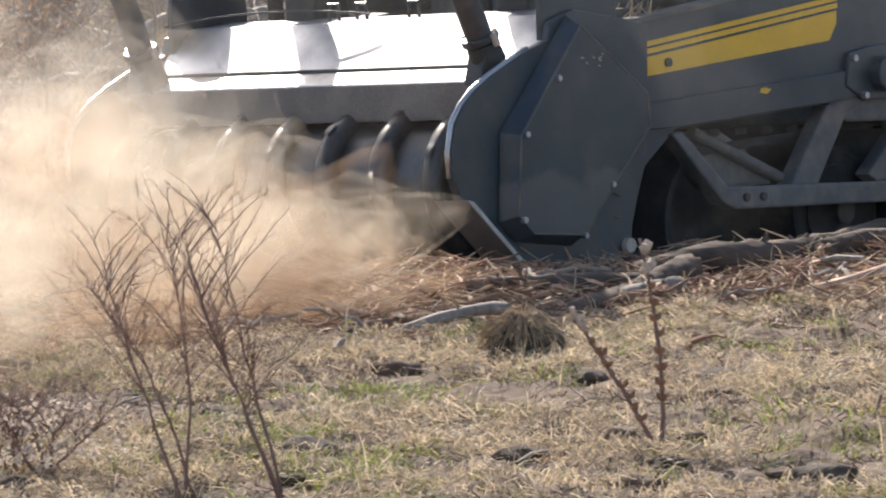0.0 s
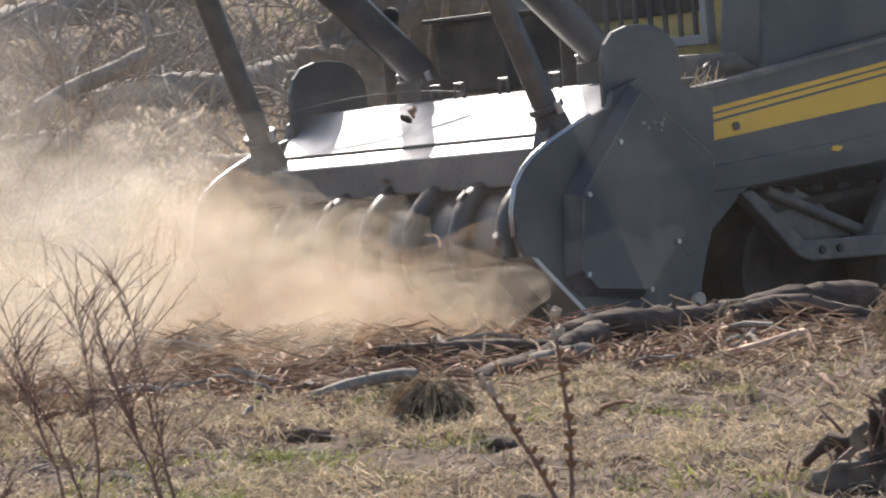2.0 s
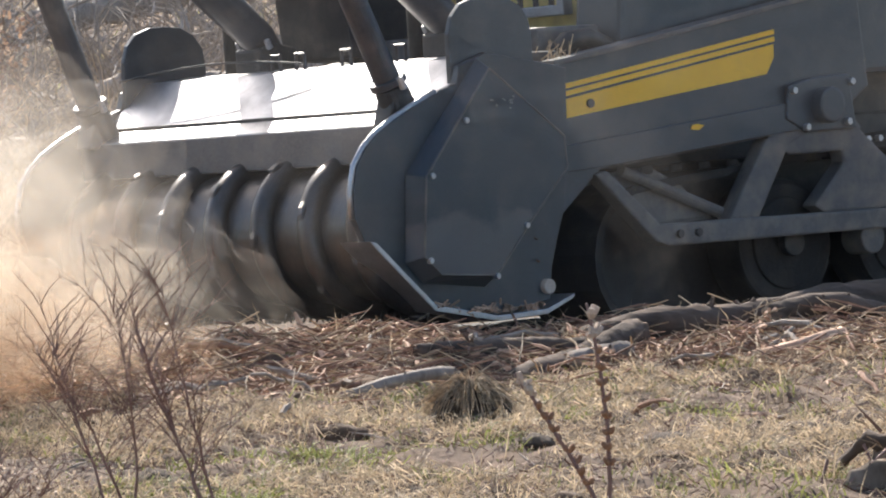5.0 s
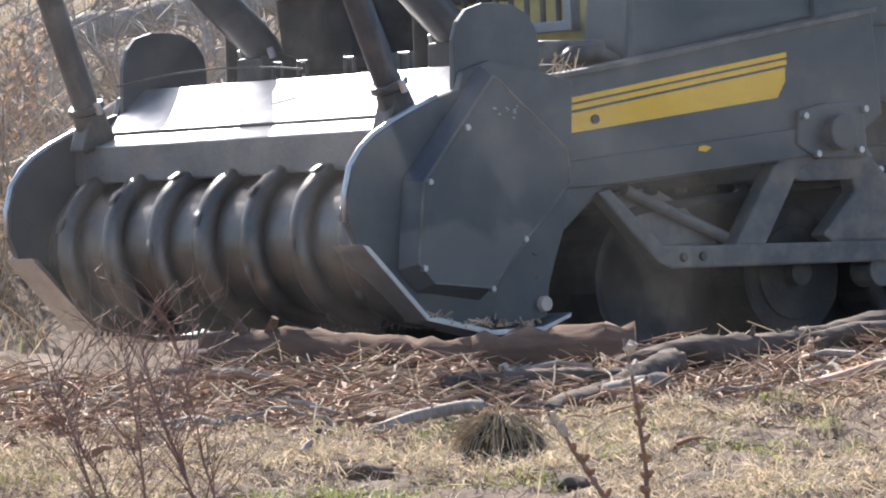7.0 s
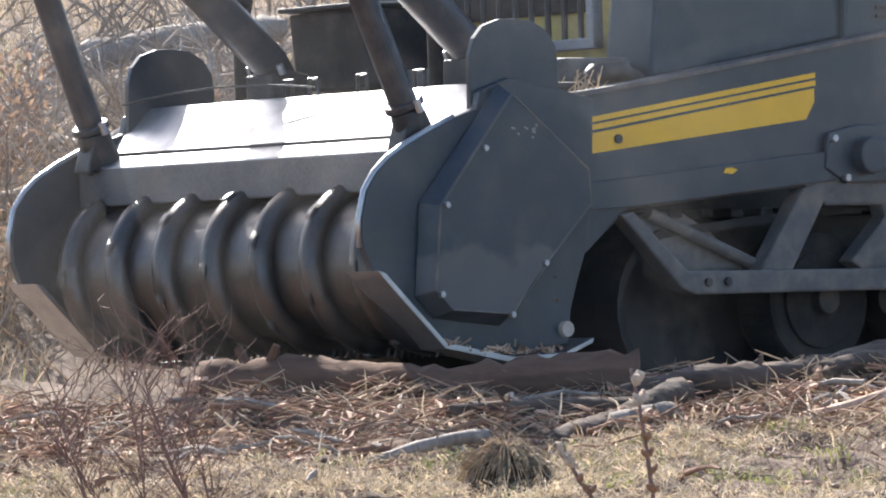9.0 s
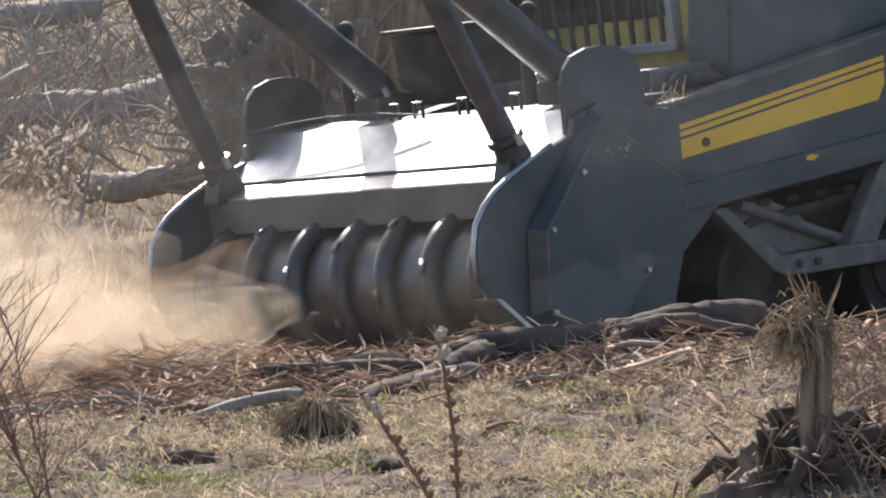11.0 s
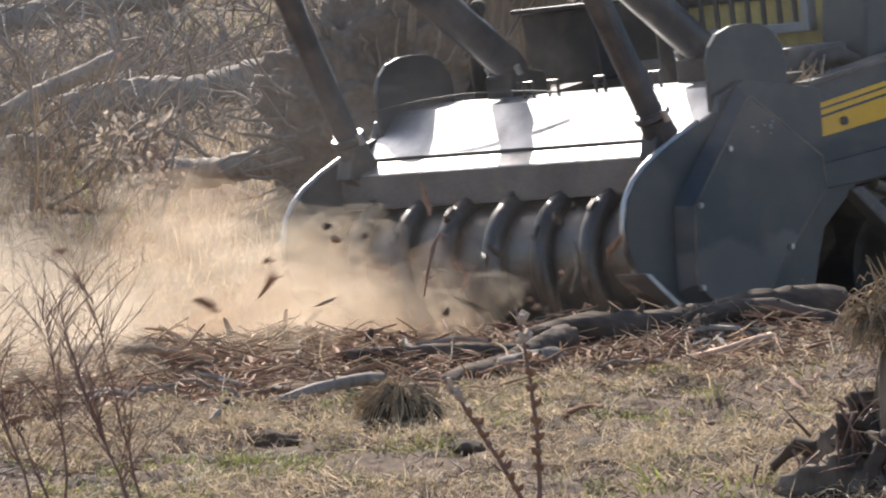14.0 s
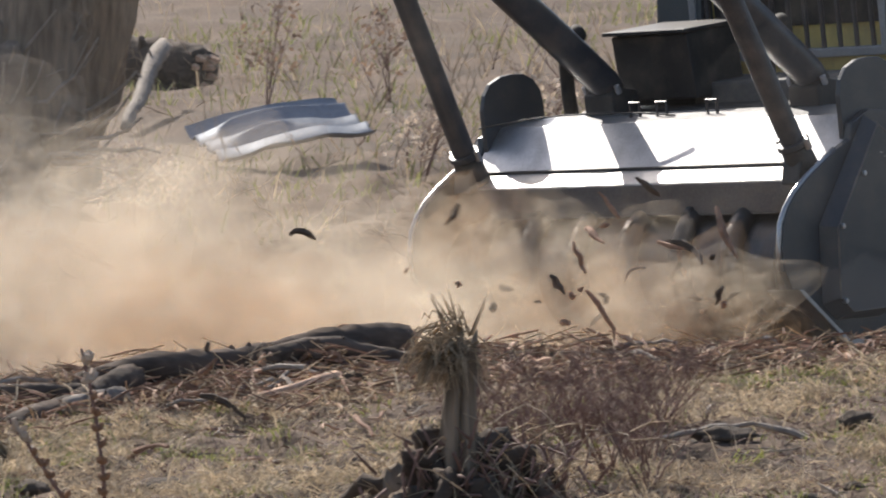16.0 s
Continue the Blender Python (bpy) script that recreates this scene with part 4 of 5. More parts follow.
    for _ in range(150):
        p = Vector((rng.gauss(0.06, 0.13), rng.gauss(-0.03, 0.05), rng.uniform(0.02, 0.20)))
        d = Vector((rng.uniform(-0.6, 0.6), rng.uniform(-0.6, 0.1), rng.uniform(-1, 0.5))).normalized() * rng.uniform(0.04, 0.12)
        tube_data([p, p + d * 0.5, p + d], [0.005, 0.0035, 0.001], 5, v, f)
    tagged(raw_mesh("root_fibre", v, f, TWIG, root, "brown root fibres"), kind="stuff")
    # straw nest on the top
    v, f = [], []
    for _ in range(420):
        a = rng.uniform(0, 6.283)
        p = Vector((rng.gauss(-0.045, 0.032), rng.gauss(-0.01, 0.03), 0.42 + rng.gauss(0, 0.026)))
        d = Vector((math.cos(a) - 0.15, math.sin(a), rng.uniform(-1.4, 0.5))).normalized()
        l = rng.uniform(0.04, 0.12)
        tube_data([p, p + d * l * 0.55, p + d * l * 0.85 + Vector((0, 0, -0.35 * l))], [0.0022, 0.0017, 0.0007], 3, v, f)
    for _ in range(16):
        p = Vector((rng.gauss(-0.01, 0.025), rng.gauss(0, 0.02), 0.45))
        d = Vector((rng.uniform(-0.7, 0.7), rng.uniform(-0.4, 0.4), 1)).normalized() * rng.uniform(0.06, 0.13)
        tube_data([p, p + d * 0.5, p + d], [0.004, 0.003, 0.001], 4, v, f)
    tagged(raw_mesh("straw_crown", v, f, STRAW, root, "tangled dry straw on the stump"), kind="stuff")
    v, f = [], []
    for _ in range(260):
        a = rng.uniform(0, 6.283)
        p = Vector((rng.gauss(0.10, 0.15), rng.gauss(0, 0.08), rng.uniform(0, 0.22)))
        d = Vector((math.cos(a) * 0.6, math.sin(a) * 0.6, rng.uniform(-0.8, 0.5))).normalized() * rng.uniform(0.05, 0.15)
        tube_data([p, p + d * 0.5, p + d + Vector((0, 0, -0.02))], [0.0022, 0.0017, 0.0008], 3, v, f)
    tagged(raw_mesh("root_grass", v, f, STRAW, root, "dry grass hanging from the roots"), kind="stuff")


build_stump()


# ---- weeds and shrubs ----
def shrub(name, at, height, stems, spread, seed, label, material=TWIG, twigs=26, r=0.0055, lean=0.0, upright=0.5, twig=0.16):
    """A bare shrub: each stem is a part with its side twigs joined to it."""
    rng = random.Random(seed)
    root = tagged(empty(name, pose(at[0], at[1], lie(at[0], at[1]) - 0.01)), label, "shrub")
    for s in range(stems):
        a = rng.uniform(0, 6.283)
        tip = Vector((lean + math.cos(a) * spread * rng.uniform(0.4, 1), math.sin(a) * spread * 0.6, height * rng.uniform(0.75, 1.05)))
        pts = bend((rng.uniform(-0.02, 0.02), rng.uniform(-0.02, 0.02), 0), tip, (rng.uniform(-0.03, 0.03), 0, 0.02), 12, 0.004, rng)
        v, f = tube_data(pts, [r * (1 - 0.07 * i) for i in range(13)], 6)
        for _ in range(twigs):
            k = rng.uniform(0.28, 0.98)
            i = int(k * 12)
            p = pts[i].lerp(pts[min(12, i + 1)], k * 12 - i)
            b = rng.uniform(0, 6.283)
            d = Vector((math.cos(b), math.sin(b), upright + rng.uniform(0, 0.9))).normalized()
            l = twig * rng.uniform(0.4, 1.2) * (1.15 - 0.6 * k)
            q = bend(p, p + d * l, (0, 0, 0.01), 4, 0.003, rng)
            tube_data(q, [r * 0.34, r * 0.3, r * 0.26, r * 0.2, r * 0.1], 4, v, f)
            for _ in range(3):
                o = q[rng.randrange(1, 5)]
                d2 = (d + Vector([rng.uniform(-0.8, 0.8) for _ in range(3)])).normalized()
                tube_data([o, o + d2 * l * rng.uniform(0.2, 0.5)], [r * 0.2, r * 0.08], 3, v, f)
        raw_mesh("stem", v, f, material, root)
    return root


shrub("bare_shrub", (-0.70, 12.62), 0.64, 3, 0.15, 71, "bare reddish-brown shrub with fine upright twigs in the turf", twigs=26, lean=-0.17, r=0.0046, upright=0.75, twig=0.27)
shrub("bare_shrub", (-0.47, 12.58), 0.60, 3, 0.09, 72, "bare reddish-brown shrub with fine upright twigs in the turf", twigs=26, lean=-0.22, r=0.0046, upright=0.75, twig=0.27)
for i, (x, y, h) in enumerate(((1.62, 14.5, 0.30), (1.76, 14.6, 0.30), (1.88, 14.9, 0.27), (1.70, 15.2, 0.28), (1.95, 15.4, 0.26), (1.55, 15.0, 0.24), (1.82, 14.3, 0.22), (1.45, 14.3, 0.22), (2.05, 15.9, 0.22), (1.75, 16.0, 0.24), (1.50, 15.7, 0.22))):
    shrub("low_shrub", (x, y), h, 7, 0.20, 80 + i, "low tangled brown shrub of dry twigs behind the stump", TWIG, twigs=16, r=0.0035, twig=0.12)["group"] = "low shrubs"


def seed_stalk():
    """A dead flower stalk: two stems with pods, pale open heads at the tips."""
    rng = random.Random(91)
    root = tagged(empty("seed_stalk", pose(0.40, 13.42, lie(0.40, 13.42) - 0.01)), "dead brown flower stalk with pale open seed heads", "weed")
    for tip, n in (((-0.055, 0.0, 0.535), 40), ((-0.225, 0.02, 0.365), 26)):
        pts = bend((0, 0, 0), tip, (0.02 if n > 30 else 0.015, 0, -0.01), 14, 0.002, rng)
        v, f = tube_data(pts, [0.0066 - 0.0002 * i for i in range(15)], 7)
        stem = raw_mesh("stem", v, f, TWIG, root, "", True)
        for j in range(n):
            k = 0.30 + 0.70 * j / n
            p = pts[min(14, int(k * 14))]
            a = rng.uniform(0, 6.283)
            d = Vector((math.cos(a), math.sin(a), 1.3)).normalized() * rng.uniform(0.018, 0.030)
            v, f = [], []
            if k < 0.82:
                tube_data([p, p + d * 0.4, p + d * 0.8, p + d], [0.003, 0.0078, 0.0065, 0.002], 6, v, f)
                raw_mesh("pod", v, f, POD, stem)
            else:
                for _ in range(2):
                    e = d + Vector([rng.uniform(-0.012, 0.012) for _ in range(3)])
                    tube_data([p, p + e * 0.6, p + e], [0.003, 0.0095, 0.006], 5, v, f)
                raw_mesh("seed_head", v, f, SEED, stem)


seed_stalk()


# ---- behind the machine: uprooted stump, logs, brush, scrap sheet ----
def rootwad():
    x, y = 0.10, 24.2
    rng = random.Random(101)
    root = tagged(empty("uprooted_stump", pose(x, y, lie(x, y) - 0.05)), "large uprooted stump with earth-caked grey roots", "stump")
    bm = bmesh.new()
    bmesh.ops.create_icosphere(bm, subdivisions=6, radius=1)
    for v in bm.verts:
        k = 1 + 0.32 * noise.noise(v.co * 1.5) + 0.24 * noise.noise(v.co * 4.5) + 0.13 * noise.noise(v.co * 12) + 0.06 * noise.noise(v.co * 30)
        v.co = Vector((v.co.x * 0.50, v.co.y * 0.35, v.co.z * 0.62)) * k + Vector((0.0, 0, 0.55))
    smooth(part("root_ball", bm, ROOTEARTH, root, "earth-caked root ball"))
    bm = bmesh.new()
    bmesh.ops.create_cone(bm, cap_ends=True, segments=26, radius1=0.36, radius2=0.26, depth=1.3, matrix=Matrix.Translation((0.30, 0.12, 0.95)) @ Matrix.Rotation(radians(12), 4, "Y"))
    bmesh.ops.subdivide_edges(bm, edges=[e for e in bm.edges if abs(e.verts[0].co.z - e.verts[1].co.z) > 0.6], cuts=14)
    for v in bm.verts:
        v.co += Vector((v.co.x, v.co.y, 0)) * (0.5 * noise.noise(Vector((v.co.x * 6, v.co.y * 6, v.co.z * 0.9))) + 0.25 * noise.noise(Vector((v.co.x * 16, v.co.y * 16, v.co.z * 2))))
    part("trunk", bm, STUMPWOOD, root, "shredded grey trunk")
    for _ in range(110):
        a, b = rng.uniform(0, 6.283), rng.uniform(-0.5, 1.2)
        d = Vector((math.cos(a), math.sin(a) * 0.5 - 0.3, b)).normalized()
        p = Vector((d.x * 0.40, d.y * 0.28, 0.55 + d.z * 0.48))
        l = rng.uniform(0.15, 0.5)
        q = bend(p, p + d * l, (0, 0, rng.uniform(-0.15, 0.05)), 6, 0.012, rng)
        r = rng.uniform(0.006, 0.022)
        v, f = tube_data(q, [r * (1 - 0.12 * i) for i in range(7)], 6)
        raw_mesh("root", v, f, GREYBRUSH, root)


rootwad()
for i, (p, q, r0, r1, mat, word) in enumerate((
        (on(-1.55, 28.0, 0.10), on(-0.35, 29.0, 0.22), 0.10, 0.075, PALEWOOD, "bleached grey log lying in dry grass"),
        (on(-2.4, 33.2, 0.15), on(-1.20, 34.8, 0.25), 0.10, 0.08, PALEWOOD, "bleached grey log lying in dry grass"),
        (on(0.55, 33.6, 0.15), on(1.55, 32.6, 0.12), 0.16, 0.13, BARK, "thick grey-barked log lying on the bank"),
        (on(1.25, 31.0, 0.35), on(1.0, 29.6, 0.02), 0.05, 0.03, PALEWOOD, "forked pale branch propped on the log"),
        (on(-3.0, 25.2, 0.10), on(-1.5, 25.9, 0.15), 0.08, 0.06, PALEWOOD, "long pale fallen branch in the weeds"),
        (on(-3.6, 30.2, 0.3), on(-1.9, 28.6, 0.05), 0.06, 0.04, PALEWOOD, "long pale fallen branch in the weeds"),
        (on(-0.9, 25.0, 0.12), on(0.0, 24.6, 0.25), 0.07, 0.05, PALEWOOD, "grey branch leaning on the uprooted stump"),
        (on(-1.2, 26.5, 0.5), on(-2.2, 26.2, 0.05), 0.045, 0.03, GREYBRUSH, "grey branch lying across the brush"))):
    log("background_log", p, q, r0, r1, mat, word, 110 + i, (0, 0, 0.03), 0.02, knots=3)


def brush(name, count, area, length, r, material, label, seed, up=0.5, category="brush"):
    """A tangle of dead branches, each with forks, in one mesh."""
    rng = random.Random(seed)
    v, f = [], []
    for _ in range(count):
        x, y = rng.uniform(area[0], area[1]), rng.uniform(area[2], area[3])
        a = rng.uniform(0, 6.283)
        d = Vector((math.cos(a), math.sin(a), rng.uniform(0.05, up * 2))).normalized()
        l = length * rng.uniform(0.35, 1.3)
        p = Vector((x, y, lie(x, y) - 0.01))
        q = bend(p, p + d * l, (0, 0, rng.uniform(-0.05, 0.12) * l), 6, l * 0.025, rng)
        rr = r * rng.uniform(0.4, 1.3)
        tube_data(q, [rr * (1 - 0.13 * i) for i in range(7)], 5, v, f)
        for _ in range(4):
            o = q[rng.randrange(1, 6)]
            d2 = (d + Vector([rng.uniform(-0.9, 0.9) for _ in range(3)])).normalized()
            tube_data(bend(o, o + d2 * l * 0.4, (0, 0, 0.02), 3, 0.01, rng), [rr * 0.5, rr * 0.4, rr * 0.3, rr * 0.12], 4, v, f)
    return tagged(raw_mesh(name, v, f, material), label, category, kind="stuff")


brush("brush_pile", 480, (-2.6, 0.1, 25.5, 33), 0.55, 0.012, GREYBRUSH, "tangled grey dead branches on the bank", 121, 0.45)
brush("brush_pile", 380, (-5.5, -1.2, 23.2, 31), 0.75, 0.010, GREYBRUSH, "tangled grey dead branches in the weeds", 122, 0.7)
brush("dead_weeds", 900, (-4.5, -1.0, 22.6, 27), 0.55, 0.0035, STRAW, "tall pale dead weeds", 123, 1.6, "weeds")
brush("dead_weeds", 190, (-1.0, 4.0, 24.5, 33), 0.35, 0.0035, STRAW, "pale dead weeds on the bank", 124, 1.3, "weeds")
brush("brush_pile", 420, (-6, 0.5, 29, 40), 0.8, 0.012, GREYBRUSH, "tangled grey dead branches on the far bank", 126, 0.6)
brush("dead_weeds", 140, (2.0, 7.0, 23.5, 34), 0.45, 0.004, TWIG, "thin brown weeds on the bank", 125, 1.3, "weeds")


def leafy(name, at, height, seed, label, leaves=260, material=REDLEAF, size=0.022):
    """A weed of thin stems with many dry leaves."""
    root = shrub(name, at, height, 4, 0.16, seed, label, TWIG, twigs=14, r=0.005, twig=0.2)
    rng = random.Random(seed)
    v, f = [], []
    for _ in range(leaves):
        k = rng.uniform(0.3, 1.05)
        a = rng.uniform(0, 6.283)
        c = Vector((math.cos(a) * 0.20 * rng.random() ** 0.5, math.sin(a) * 0.14 * rng.random() ** 0.5, height * k))
        e = Vector([rng.uniform(-1, 1) for _ in range(3)]).normalized()
        g = e.orthogonal().normalized()
        s = size * rng.uniform(0.5, 1.3)
        i = len(v)
        v += [tuple(c - e * s), tuple(c + g * s * 0.5 + e * 0.1 * s), tuple(c + e * s), tuple(c - g * s * 0.5 + e.cross(g) * s * 0.3)]
        f += [(i, i + 1, i + 2), (i, i + 2, i + 3)]
    tagged(raw_mesh("leaves", v, f, material, root, "curled dry leaves"), kind="stuff")
    return root


leafy("seeding_weed", (-1.13, 13.0), 0.22, 175, "low weed with pale fluffy seed heads in the turf", 420, SEED, 0.010)
leafy("seeding_weed", (-1.03, 12.85), 0.18, 176, "low weed with pale fluffy seed heads in the turf", 300, SEED, 0.010)
rng = random.Random(131)
for i in range(13):
    leafy("leafy_weed", (-1.75 - rng.uniform(0, 2.2), 23.4 + rng.uniform(0, 4.5)), rng.uniform(0.5, 1.0), 140 + i, "tall dry weed with russet curled leaves")["group"] = "russet weeds"
for i, (x, y, h) in enumerate(((1.78, 30.2, 0.75), (2.5, 31.0, 0.5), (-1.0, 24.6, 0.5), (0.9, 25.2, 0.35), (2.3, 26.6, 0.35), (3.0, 27.5, 0.4))):
    leafy("leafy_weed", (x, y), h, 160 + i, "dry weed with pale brown leaves on the bank", 160, REDLEAF if i < 2 else SEED)["group"] = "bank weeds"
for i, (x, y, h) in enumerate(((-0.05, 24.0, 0.85), (-0.95, 24.4, 0.9), (-1.5, 24.8, 1.2), (-2.4, 24.0, 1.4), (-3.0, 24.6, 1.5))):
    rng = random.Random(170 + i)
    v, f = tube_data(bend((0, 0, -0.02), (rng.uniform(-0.25, 0.25), 0.1, h), (0.04, 0, 0), 10, 0.01, rng), [0.011 - 0.0008 * k for k in range(11)], 7)
    s = tagged(raw_mesh("sapling", v, f, GREYBRUSH, shade=True), "thin bare grey sapling standing in the weeds", "sapling", "saplings")
    s.location = on(x, y, 0)


def scrap_sheet():
    """Corrugated sheet, bent and half buried."""
    verts, faces = [], []
    nx, ny = 60, 12
    for t in (0, 0.004):
        for j in range(ny + 1):
            for i in range(nx + 1):
                u, w = i / nx, j / ny
                z = 0.022 * math.cos(w * 2 * math.pi * 4) + 0.05 * noise.noise((u * 3, w * 2, 1)) + 0.03 * math.sin(u * math.pi) + t
                verts.append((u * 0.82, w * 0.46, z + w * 0.14))
    s = (nx + 1) * (ny + 1)
    for j in range(ny):
        for i in range(nx):
            a = j * (nx + 1) + i
            faces.append((a, a + nx + 1, a + nx + 2, a + 1))
            faces.append((s + a, s + a + 1, s + a + nx + 2, s + a + nx + 1))
    for j in range(ny):
        for i in (0, nx):
            a = j * (nx + 1) + i
            faces.append((a, a + nx + 1, s + a + nx + 1, s + a))
    for i in range(nx):
        for a in (i, ny * (nx + 1) + i):
            faces.append((a, a + 1, s + a + 1, s + a))
    ob = raw_mesh("scrap_sheet", verts, faces, ZINC, shade=True)
    ob.matrix_world = pose(1.40, 27.2, lie(1.4, 27.2) + 0.03, 0, -9, 20)
    return tagged(ob, "bent corrugated galvanised sheet lying in dry weeds", "metal sheet")


scrap_sheet()

# ---- dust thrown forward by the drum, and flying chips ----
scene.cycles.transparent_max_bounces = 72


def dust_material(name, tint, thick):
    m = bpy.data.materials.new(name)
    m.use_nodes = True
    n, l = m.node_tree.nodes, m.node_tree.links
    n.remove(n["Principled BSDF"])
    co, tex = n.new("ShaderNodeTexCoord"), n.new("ShaderNodeTexNoise")
    tex.inputs["Scale"].default_value, tex.inputs["Detail"].default_value = 2.2, 5
    l.new(co.outputs["Object"], tex.inputs["Vector"])
    rng = n.new("ShaderNodeMapRange")
    rng.inputs[1].default_value, rng.inputs[2].default_value = 0.30, 0.72
    rng.inputs[3].default_value, rng.inputs[4].default_value = 0.0, thick
    l.new(tex.outputs[0], rng.inputs[0])
    a, b, c, clear, mix = (n.new("ShaderNodeBsdf" + k) for k in ("Diffuse", "Translucent", "Diffuse", "Transparent", "Transparent"))
    n.remove(c), n.remove(mix)
    a.inputs[0].default_value = b.inputs[0].default_value = (*tint, 1)
    both, out = n.new("ShaderNodeMixShader"), n.new("ShaderNodeMixShader")
    both.inputs[0].default_value = 0.72
    l.new(a.outputs[0], both.inputs[1])
    l.new(b.outputs[0], both.inputs[2])
    l.new(rng.outputs[0], out.inputs[0])
    l.new(clear.outputs[0], out.inputs[1])
    l.new(both.outputs[0], out.inputs[2])
    l.new(out.outputs[0], n["Material Output"].inputs[0])
    return m


DUST = dust_material("tan_dust", (0.88, 0.77, 0.62), 0.078)
DUST_LOW = dust_material("brown_dust", (0.66, 0.47, 0.315), 0.095)
DUST_TALL = dust_material("pale_dust", (0.88, 0.80, 0.69), 0.065)
HAZE = dust_material("thin_haze", (0.80, 0.77, 0.74), 0.005)


def puff_mesh(seed, material, sizes=(1.0, 0.6)):
    """A soft puff: shells, one within the other, each with its own lumps."""
    verts, faces = [], []
    for shell, size in enumerate(sizes):
        bm = bmesh.new()
        bmesh.ops.create_icosphere(bm, subdivisions=3, radius=1)
        o = Vector((seed * 3.1 + shell * 1.7, seed, shell))
        start = len(verts)
        for v in bm.verts:
            k = 1 + 0.40 * noise.noise(v.co * 1.1 + o) + 0.20 * noise.noise(v.co * 2.6 + o)
            verts.append(tuple(v.co * k * size))
        faces += [tuple(start + v.index for v in f.verts) for f in bm.faces]
        bm.free()
    me = bpy.data.meshes.new("puff")
    me.from_pydata(verts, [], faces)
    me.update()
    me.materials.append(material)
    for p in me.polygons:
        p.use_smooth = True
    return me


def ceiling(x, y):
    """The dust climbs as it drifts away from the machine."""
    return 0.22 + 0.75 * max(0.0, min(1.0, (0.72 * x - 0.69 * y - 0.85) / 1.3))


def build_dust():
    cloud = tagged(empty("dust_cloud"), "tan dust cloud blown forward from the spinning drum", "dust")
    rng = random.Random(201)
    thin = [puff_mesh(i, DUST) for i in range(5)]
    low = [puff_mesh(i + 9, DUST_LOW) for i in range(4)]
    for i in range(64):
        dense = i < 32
        u = rng.random() ** (1.0 if dense else 0.7)
        p = new("puff", rng.choice(low if dense else thin))
        p.parent = cloud
        r = rng.uniform(0.10, 0.20) + 0.16 * u
        h = (0.10 + 0.24 * u) if dense else (0.18 + 0.62 * u)
        x, y = 0.34 + 3.3 * u, rng.uniform(-0.82, 0.86)
        p.location = (x, y, 0.04 + min(rng.random() * h, ceiling(x, y)))
        p.scale = (r * 1.7, r * 1.1, r * 0.75)
        p.rotation_euler = (rng.uniform(-0.4, 0.4), rng.uniform(-0.5, 0.3), rng.uniform(0, 6.283))
    for i in range(26):
        u = rng.random()
        p = new("puff", rng.choice(thin if i % 3 else low))
        p.parent = cloud
        r = rng.uniform(0.15, 0.27)
        p.location = (0.40 + 0.75 * u, rng.uniform(-0.8, 0.88), 0.05 + rng.random() * (0.50 - 0.12 * u))
        p.scale = (r * 1.8, r * 1.0, r * 0.9)
        p.rotation_euler = (rng.uniform(-0.4, 0.4), rng.uniform(-0.2, 0.7), rng.uniform(-0.5, 0.5))
    for i in range(24):
        p = new("puff", rng.choice(thin if i % 4 else low))
        p.parent = cloud
        r = rng.uniform(0.22, 0.38)
        x, y = rng.uniform(2.2, 4.9), rng.uniform(-0.7, 1.2)
        p.location = (x, y, rng.random() ** 1.6 * ceiling(x, y) - 0.05)
        p.scale = (r * 1.5, r * 1.1, r * 0.8)
        p.rotation_euler = (rng.uniform(-0.4, 0.4), rng.uniform(-0.5, 0.3), rng.uniform(0, 6.283))
    # grit carried in the dust
    v, f = [], []
    for _ in range(5200):
        u = rng.random() ** 1.2
        c = Vector((0.36 + 3.0 * u, rng.uniform(-0.86, 0.9), rng.random() ** 1.5 * (0.30 + 0.40 * u) - 0.02))
        d = Vector([rng.uniform(-1, 1) for _ in range(3)]).normalized() * rng.uniform(0.001, 0.0045)
        e = d.orthogonal().normalized() * rng.uniform(0.0007, 0.0018)
        g = d.cross(e).normalized() * 0.0012
        i = len(v)
        v += [tuple(c - d), tuple(c + e), tuple(c + d), tuple(c + g)]
        f += [(i, i + 1, i + 2), (i, i + 2, i + 3), (i, i + 3, i + 1), (i + 1, i + 3, i + 2)]
    tagged(raw_mesh("grit", v, f, CHIPWOOD, cloud, "fine flying grit"), kind="stuff")
    return cloud


def build_haze():
    haze = tagged(empty("dust_haze"), "thin pale dust haze hanging over the worked ground", "dust")
    rng = random.Random(207)
    shapes = [puff_mesh(30 + i, HAZE, (1.0,)) for i in range(3)]
    for i in range(16):
        p = new("puff", shapes[i % 3])
        p.parent = haze
        p.location = (rng.uniform(-2.4, 4.6), rng.uniform(18.75, 19.2), rng.uniform(0.0, 1.3))
        r = rng.uniform(0.5, 0.9)
        p.scale = (r * 1.6, r * 0.25, r)
        p.rotation_euler = (0, rng.uniform(-0.3, 0.3), rng.uniform(-0.4, 0.4))
    return haze


